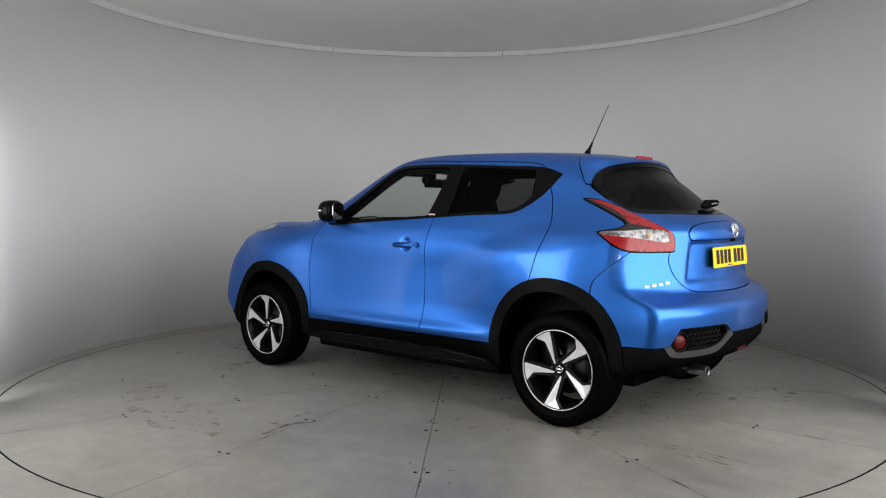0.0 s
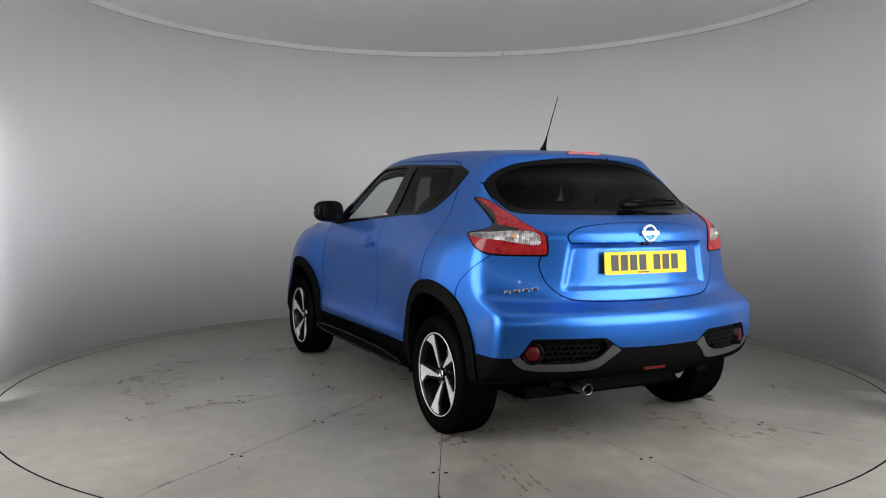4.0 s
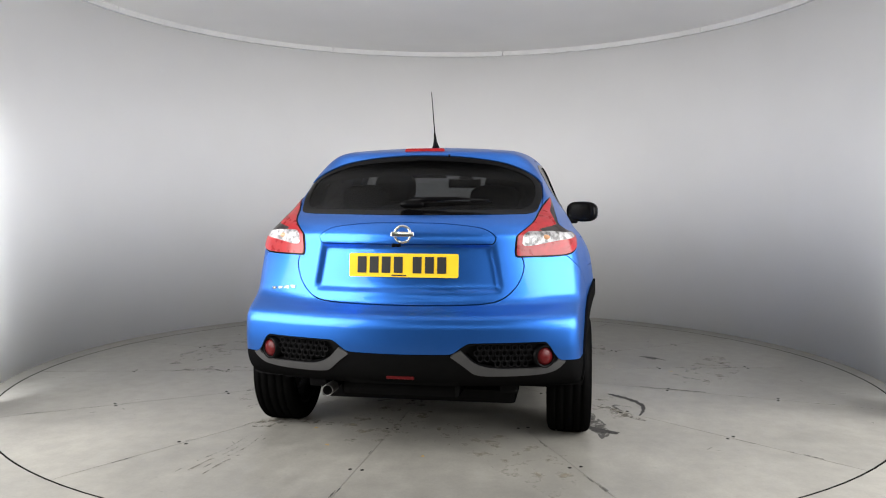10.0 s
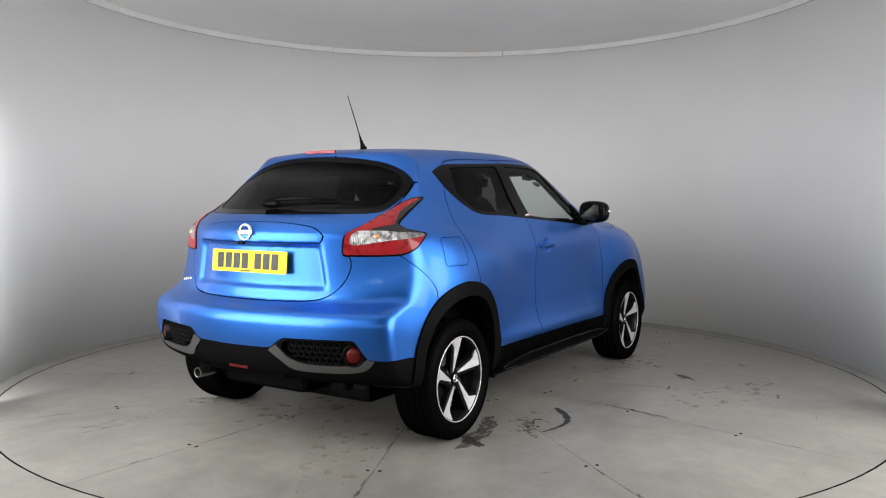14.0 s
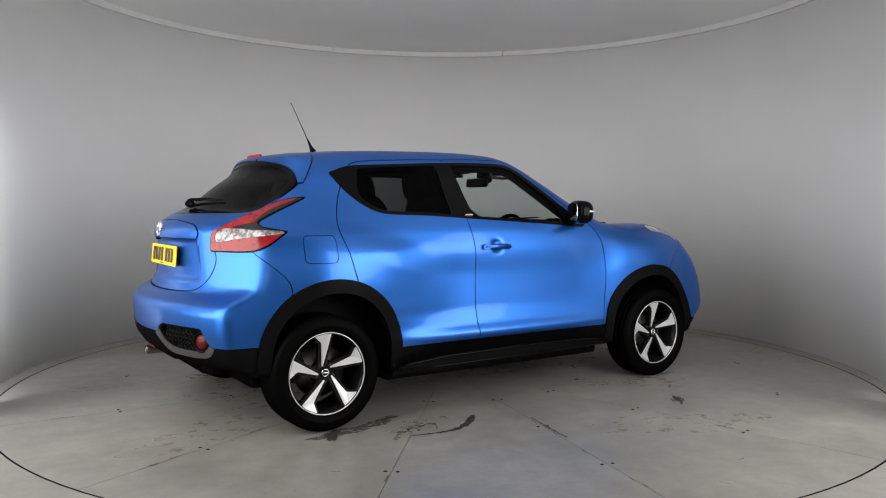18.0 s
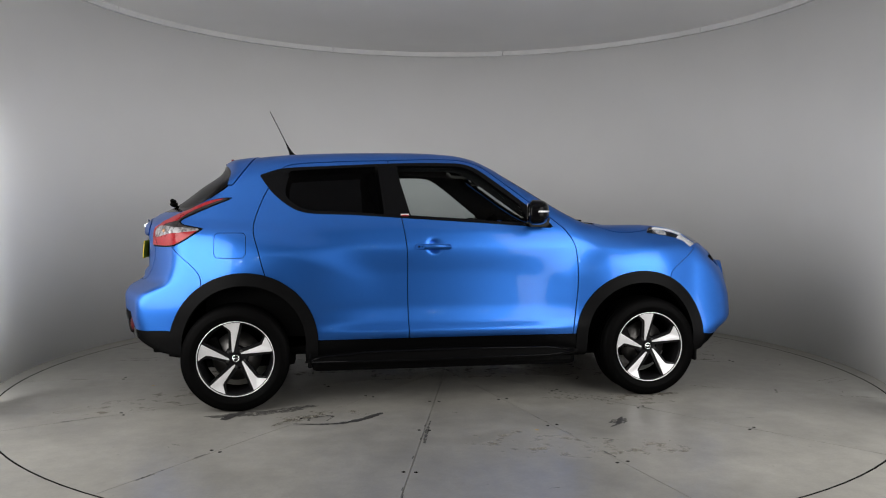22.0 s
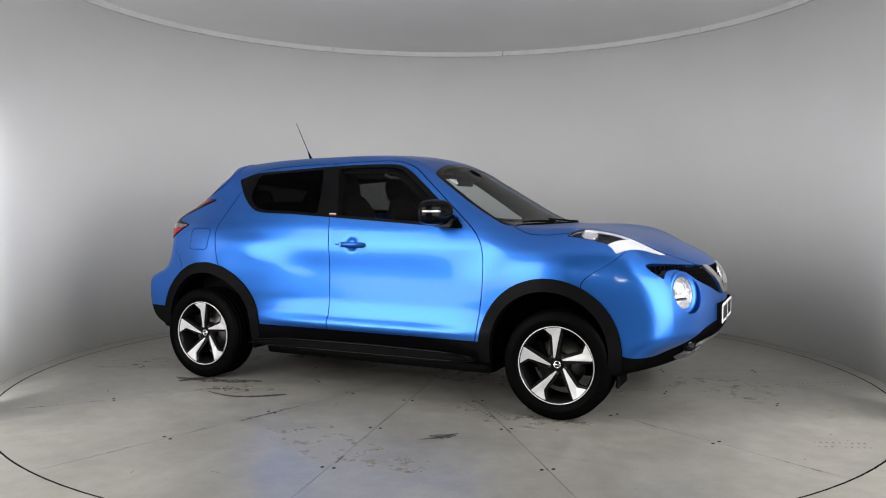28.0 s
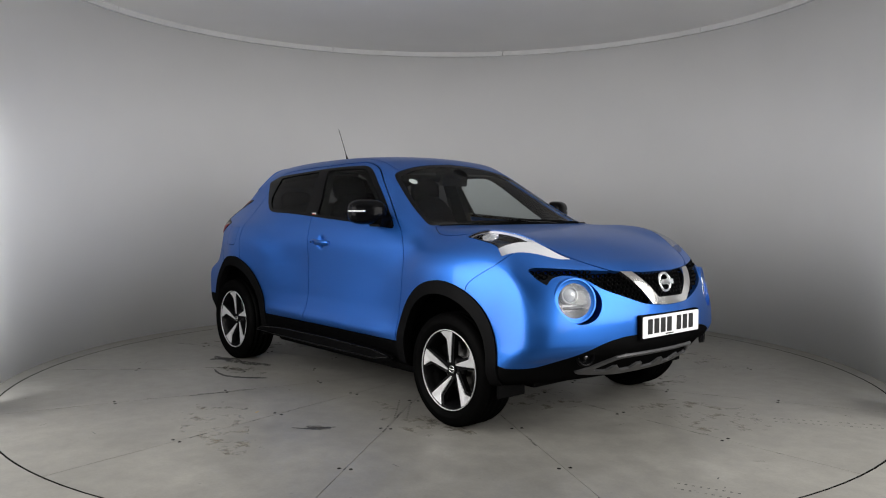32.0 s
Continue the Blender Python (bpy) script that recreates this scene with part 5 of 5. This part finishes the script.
# round main lamps in the nose
for s in (-1, 1):
    cy, cz = ROUND_C
    cx = front_of(cy, cz)
    aim = pose(cx - 0.036, s * (cy + 0.004), cz, 0, -9, s * 26)
    bowl = part("round_lamp", lathe([(0.0, -0.06), (0.04, -0.055), (0.07, -0.03), (0.086, 0.0), (0.092, 0.012), (0.1, 0.012)], 48, "x"), REFLECTOR, car, "round clear headlamp with chrome bowl", True, aim)
    part("lamp_cup", lathe([(0.088, 0.012), (0.096, 0.014), (0.104, 0.016), (0.113, 0.022), (0.118, 0.0), (0.12, -0.07)], 48, "x"), PAINT, bowl, "blue recess round the lamp", True)
    part("lens", lathe([(0.0, 0.042), (0.03, 0.039), (0.06, 0.03), (0.082, 0.016), (0.092, 0.004)], 48, "x"), LENS, bowl, "", True)
    part("projector", lathe([(0.0, 0.02), (0.02, 0.016), (0.034, 0.0), (0.038, -0.02), (0.05, -0.03)], 32, "x"), GLASS_BALL, bowl, "glass projector ball", True, pose(0, s * 0.02, 0.03))
    part("projector_ring", lathe([(0.036, -0.02), (0.037, 0.004), (0.045, 0.004), (0.05, -0.03)], 32, "x"), SILVER, bowl, "silver projector ring", True, pose(0, s * 0.02, 0.03))
    part("inner_shield", bevel_box(0.012, 0.11, 0.014, 0.005, 2), LAMP_DARK, bowl, "", False, pose(-0.01, 0, -0.035))
    # fog lamps low in the apron
    fx = front_of(0.545, 0.462)
    fog = part("fog_lamp", lathe([(0.0, -0.02), (0.03, -0.012), (0.036, 0.0), (0.046, 0.006), (0.05, -0.02)], 32, "x"), GLOSS, car, "small round fog lamp in black surround", True, pose(fx + 0.004, s * 0.545, 0.462, 0, 0, s * 24))
    part("bulb", lathe([(0.0, 0.004), (0.01, 0.002), (0.016, -0.008), (0.018, -0.015)], 24, "x"), LAMP_DARK, fog, "", True)
    # rear reflectors in their cups
    rx = rear_of(0.662, 0.527)
    cup = part("reflector_cup", lathe([(0.040, -0.004), (0.043, 0.014), (0.052, 0.014), (0.055, -0.02)], 36, "x"), SATIN, car, "black cup round the reflector", True, pose(rx + 0.01, s * 0.657, 0.526, 0, 0, 180 - s * 30))
    part("reflector", lathe([(0.0, 0.016), (0.022, 0.014), (0.038, 0.008), (0.042, -0.01)], 36, "x"), RED_DARK, cup, "round dark red reflector", True)
    # honeycomb studs in the bumper vents
    for a in range(9):
        for b in range(4):
            y, z = 0.352 + 0.031 * a + (0.0155 if b % 2 else 0), 0.492 + 0.026 * b
            if outline_distance(np.array([y]), np.array([z]), closed_curve([(0.345, 0.58), (0.50, 0.583), (0.60, 0.583), (0.61, 0.55), (0.60, 0.502), (0.58, 0.482), (0.43, 0.482), (0.365, 0.50), (0.32, 0.545)], 3))[0] < -0.008:
                part("vent_cell", lathe([(0.0105, 0.0), (0.0115, 0.012), (0.0150, 0.013), (0.0168, 0.0)], 6, "x"), CLAD_GREY, pods[0 if s < 0 else 1], "", False, pose(rear_of(y, z) + 0.024, s * y, z, 90, 0, 180 - s * 16))

# rear fog light and diffuser centre
part("diffuser", prism([(-0.34, 0.46), (-0.22, 0.515), (0.22, 0.515), (0.34, 0.46), (0.25, 0.375), (-0.25, 0.375)], 0.03, lambda u, v, d: (-1.938 - d + 0.28 * u * u + 0.75 * max(0.46 - v, 0.0), u, v), 0.006), SATIN, car, "black diffuser in the bumper centre")
part("rear_fog_light", bevel_box(0.012, 0.13, 0.024, 0.004, 2), RED_DARK, car, "dark red rear fog light", False, pose(-1.942, 0.0, 0.425))
pipe = part("exhaust", tube([(-1.45, 0.40, 0.30), (-1.65, 0.385, 0.325), (-1.80, 0.367, 0.335)], 0.022, 20), SATIN, car, "steel exhaust pipe with chrome tip", True)
part("tail_pipe", lathe([(0.022, -0.11), (0.0265, -0.10), (0.027, -0.012), (0.027, 0.0), (0.025, 0.002), (0.023, -0.005), (0.023, -0.09)], 36, "x"), PIPE, pipe, "chrome tail pipe tip", True, pose(-1.895, 0.365, 0.3355, 0, 0, 180))
part("pipe_bore", lathe([(0.0, -0.085), (0.0225, -0.085), (0.0228, -0.006)], 32, "x"), BLACK_GAP, pipe, "", True, pose(-1.895, 0.365, 0.3355, 0, 0, 180))

# third brake light, washer dot, aerial, rear wiper
part("third_brake_light", prism(rounded_rect(0.212, 0.034, 0.011), 0.014, lambda u, v, d: (rear_of(0.0, 1.50) + 0.007 - d + 0.38 * u * u, u - 0.004, 1.502 + v), 0.003), RED, car, "red high-level brake light")
part("washer_jet", lathe([(0.0, 0.005), (0.006, 0.004), (0.007, -0.005)], 16, "x"), SATIN, car, "tiny black washer jet", True, pose(rear_of(0.14, 1.477) - 0.001, -0.14, 1.479, 0, 0, 180))
aerial = part("aerial", merge(tube([(-0.945, 0.003, 1.552), (-0.952, 0.003, 1.566), (-0.962, 0.003, 1.585), (-0.985, 0.003, 1.632)], 0.022, 14, 0.0045)), SATIN, car, "black roof aerial on a rubber foot", True)
part("whip", tube([(-0.982, 0.003, 1.626), (-1.035, 0.003, 1.735), (-1.093, 0.003, 1.850)], 0.0032, 8, 0.0022), SATIN, aerial, "thin black whip", True)
wiper = part("rear_wiper", blob(0.022, 0.06, 0.018, 3), SATIN, car, "black rear wiper resting on the glass", True, pose(-1.722, -0.01, 1.222, 0, 28, 0))
part("wiper_arm", tube([(-1.722, 0.005, 1.24), (-1.725, -0.08, 1.246), (-1.70, -0.22, 1.25), (-1.655, -0.38, 1.242)], 0.014, 10, 0.005), SATIN, wiper, "", True).matrix_parent_inverse = pose(-1.722, -0.01, 1.222, 0, 28, 0).inverted()
part("wiper_blade", tube([(-1.712, -0.06, 1.215), (-1.70, -0.2, 1.222), (-1.645, -0.395, 1.228)], 0.009, 8, 0.005), RUBBER, wiper, "", True).matrix_parent_inverse = pose(-1.722, -0.01, 1.222, 0, 28, 0).inverted()

# door handles, mirrors, pillar stickers
for s, door in ((-1, door_right), (1, door_left)):
    y = side_of(-0.2, 0.972)
    grip = part("door_handle", prism(rounded_rect(0.225, 0.034, 0.016), 0.020, lambda u, v, d: (-0.106 + u, s * (y - 0.004 + d - 0.35 * u * u), 0.970 + v - 0.012 * u), 0.006), PAINT, door, "blue pull handle over a scooped recess", True)
    part("key_plate", prism(rounded_rect(0.055, 0.03, 0.014), 0.004, lambda u, v, d: (-0.188 + u, s * (y + 0.0145 + d), 0.9705 + v), 0.001), PAINT, grip)
    part("key_slot", bevel_box(0.012, 0.003, 0.009, 0.001, 1), SATIN, grip, "dark key slot", False, pose(-0.195, s * (y + 0.0195), 0.971))
    part("key_slot", bevel_box(0.006, 0.003, 0.012, 0.001, 1), SATIN, grip, "dark key slot", False, pose(-0.176, s * (y + 0.0195), 0.971))
    shell = blob(0.082, 0.118, 0.076, 3.0, 32, 20)
    for v in shell.verts:
        v.co.x *= 1.0 if v.co.x > 0 else 0.45
        v.co.z *= 1 - 0.25 * max(-s * v.co.y, 0) / 0.118 if v.co.z < 0 else 1
    mirror = part("door_mirror", shell, GLOSS, car, "gloss black door mirror on a short arm", True, pose(0.512, s * 0.862, 1.178, 0, 0, s * 22))
    part("mirror_glass", prism(rounded_rect(0.17, 0.112, 0.035), 0.003, lambda u, v, d: (-0.0375 - d, u, v)), MIRROR, mirror, "silver mirror glass")
    part("indicator_strip", tube([(0.083 * math.cos(a) ** 0.67, s * 0.119 * math.sin(a) ** 0.67, 0.006) for a in np.linspace(0.12, 1.35, 12)], 0.006, 8), CLEAR_WHITE, mirror, "clear indicator strip", True)
    part("mirror_arm", prism([(-0.06, -0.008), (0.06, -0.008), (0.075, 0.05), (-0.035, 0.06)], 0.11, lambda u, v, d: (0.545 + u, s * (0.725 + d), 1.098 + v), 0.008), GLOSS, car, "black mirror arm").parent = car
    part("sail_panel", prism([(0.50, 1.10), (0.655, 1.088), (0.62, 1.125), (0.50, 1.222), (0.47, 1.235)], 0.012, lambda u, v, d: (u, s * (side_of(u, v) + 0.0005 + d * 0.7), v), 0.002), SATIN, car, "black triangle behind the mirror")
    part("pillar_badge", bevel_box(0.05, 0.002, 0.016, 0, 1), STICKER, car, "small red and white badge", False, pose(-0.272, s * (side_of(-0.272, 1.160) + 0.004), 1.160, s * -28, 0, 0))
    part("pillar_badge", bevel_box(0.044, 0.002, 0.008, 0, 1), RED, car, "red half of the small badge", False, pose(-0.272, s * (side_of(-0.272, 1.160) + 0.0055), 1.157, s * -28, 0, 0))
# cowl, wiper arms and sticker at the windscreen
part("cowl_panel", tube([(0.955, -0.66, top_of(0.955, 0.66) - 0.002), (1.0, -0.35, top_of(1.0, 0.35) - 0.002), (1.012, 0, top_of(1.012, 0) - 0.002), (1.0, 0.35, top_of(1.0, 0.35) - 0.002), (0.955, 0.66, top_of(0.955, 0.66) - 0.002)], 0.009, 8), SATIN, car, "black cowl strip below the windscreen", True)
for y0, y1 in ((0.55, 0.02), (-0.02, -0.5)):
    pts = []
    for k in range(6):
        t = k / 5
        x, y = 0.985 - 0.05 * t, y0 + (y1 - y0) * t
        pts.append((x, y, top_of(x, abs(y)) + 0.007))
    part("front_wiper", tube(pts, 0.009, 8, 0.005), SATIN, car, "black windscreen wiper", True)
part("screen_sticker", prism([(0.028 * math.cos(a), 0.028 * math.sin(a)) for a in np.linspace(0, 6.1, 22)], 0.001, lambda u, v, d: (0.455 + u, -0.455 + v, top_of(0.455 + u, 0.455 - v) - 0.012 - d)), STICKER, car, "small round white sticker inside the windscreen")


# ---- cabin ----
tub = [(0.80, 0.66, 0.34), (0.80, 0.70, 1.06), (-1.45, 0.62, 1.08), (-1.45, 0.62, 0.45)]
V, F = [], []
for s in (-1, 1):
    b = len(V)
    V += [(x, s * y, z) for x, y, z in tub]
    F.append((b, b + 1, b + 2, b + 3))
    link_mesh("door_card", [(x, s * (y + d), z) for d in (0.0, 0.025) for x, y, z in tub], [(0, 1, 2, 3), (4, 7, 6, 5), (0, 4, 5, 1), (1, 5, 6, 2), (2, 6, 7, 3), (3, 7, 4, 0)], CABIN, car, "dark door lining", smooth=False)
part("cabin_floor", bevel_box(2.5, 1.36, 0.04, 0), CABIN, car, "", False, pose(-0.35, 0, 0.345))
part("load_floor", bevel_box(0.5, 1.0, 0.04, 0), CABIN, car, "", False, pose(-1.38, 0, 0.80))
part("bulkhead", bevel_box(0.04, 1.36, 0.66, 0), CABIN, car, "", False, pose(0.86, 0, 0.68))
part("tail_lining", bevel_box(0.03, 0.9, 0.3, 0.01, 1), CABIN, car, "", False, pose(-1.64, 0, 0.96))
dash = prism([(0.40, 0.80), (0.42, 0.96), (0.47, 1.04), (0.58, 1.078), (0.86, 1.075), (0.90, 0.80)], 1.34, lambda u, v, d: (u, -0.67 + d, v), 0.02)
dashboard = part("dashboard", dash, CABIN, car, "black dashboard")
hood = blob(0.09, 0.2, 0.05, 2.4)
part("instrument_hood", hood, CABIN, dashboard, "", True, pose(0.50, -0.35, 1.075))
steer = part("steering_wheel", lathe([(0.170, -0.014), (0.186, -0.012), (0.192, 0.0), (0.186, 0.012), (0.170, 0.014), (0.164, 0.0), (0.170, -0.014)], 40, "x"), SATIN, car, "black three-spoke steering wheel", True, pose(0.30, -0.35, 0.99, 0, 24, 0))
part("steering_hub", blob(0.03, 0.075, 0.06, 2.6), SATIN, steer, "", True)
for a in (0, 180, 270):
    part("steering_spoke", bevel_box(0.018, 0.12, 0.035, 0.006, 1, (0, 0.11, 0)), SILVER_DARK, steer, "", False, pose(0, 0, 0, a, 0, 0))


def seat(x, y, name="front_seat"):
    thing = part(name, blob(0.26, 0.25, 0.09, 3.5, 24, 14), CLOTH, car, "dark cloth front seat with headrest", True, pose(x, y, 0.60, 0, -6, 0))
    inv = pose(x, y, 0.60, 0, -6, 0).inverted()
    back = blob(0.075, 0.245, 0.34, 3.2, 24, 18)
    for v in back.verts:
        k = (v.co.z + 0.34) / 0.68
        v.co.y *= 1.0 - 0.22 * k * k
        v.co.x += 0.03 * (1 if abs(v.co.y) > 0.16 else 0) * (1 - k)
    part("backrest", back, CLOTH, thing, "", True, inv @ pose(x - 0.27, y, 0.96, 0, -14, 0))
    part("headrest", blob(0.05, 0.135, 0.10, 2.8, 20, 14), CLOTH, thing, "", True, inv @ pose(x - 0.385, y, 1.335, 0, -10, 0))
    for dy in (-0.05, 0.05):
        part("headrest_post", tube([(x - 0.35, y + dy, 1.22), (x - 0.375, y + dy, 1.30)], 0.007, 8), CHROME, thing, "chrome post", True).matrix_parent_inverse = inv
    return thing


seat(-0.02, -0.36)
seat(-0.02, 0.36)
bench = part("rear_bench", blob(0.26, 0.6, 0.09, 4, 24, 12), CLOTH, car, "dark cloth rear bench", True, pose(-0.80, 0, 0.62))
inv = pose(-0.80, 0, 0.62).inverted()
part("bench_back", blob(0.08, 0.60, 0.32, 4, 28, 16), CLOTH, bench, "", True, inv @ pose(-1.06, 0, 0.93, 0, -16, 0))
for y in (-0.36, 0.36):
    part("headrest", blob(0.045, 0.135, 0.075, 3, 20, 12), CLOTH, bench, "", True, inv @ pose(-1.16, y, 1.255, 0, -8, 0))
# seat belts, inner mirror, visors
for s in (-1, 1):
    part("seat_belt", tube([(-0.40, s * 0.60, 1.28), (-0.36, s * 0.63, 1.0), (-0.33, s * 0.655, 0.6)], 0.012, 6), SATIN, car, "dark seat belt", True)
    part("sun_visor", bevel_box(0.15, 0.38, 0.018, 0.006, 2), LINING, car, "grey sun visor", False, pose(0.235, s * 0.32, 1.462, 0, 24, 0))
mir = part("inner_mirror", bevel_box(0.03, 0.24, 0.065, 0.012, 2), SATIN, car, "black inner rear-view mirror", False, pose(0.335, 0.0, 1.385, 0, 8, 0))
part("mirror_face", bevel_box(0.003, 0.22, 0.05, 0.001, 1), MIRROR, mir, "", False, pose(-0.0165, 0, 0))
part("mirror_foot", blob(0.06, 0.05, 0.03, 2.5), SATIN, car, "black sensor housing at the windscreen", True, pose(0.40, 0, 1.425, 0, 28, 0))
part("grab_handle", tube([(0.02, -0.575, 1.42), (0.05, -0.552, 1.40), (0.15, -0.552, 1.395), (0.18, -0.575, 1.41)], 0.010, 8), LINING, car, "", True)


def motions():
    """The turntable turns evenly and carries the car, which stands a little off its centre."""
    def heading(t):
        return 140.3 - 5.905 * t
    spin, ride = [], []
    for k in range(17):
        t = 2.0 * k
        a = radians(heading(t))
        spin.append((t, pose(TABLE_C[0], TABLE_C[1], 0, 0, 0, heading(t))))
        ride.append((t, pose(-0.1402 * math.cos(a) + 0.1068 * math.sin(a), -0.1402 * math.sin(a) - 0.1068 * math.cos(a), -0.026, 0, 0, heading(t))))
    walk(turntable, spin)
    walk(car, ride)


motions()
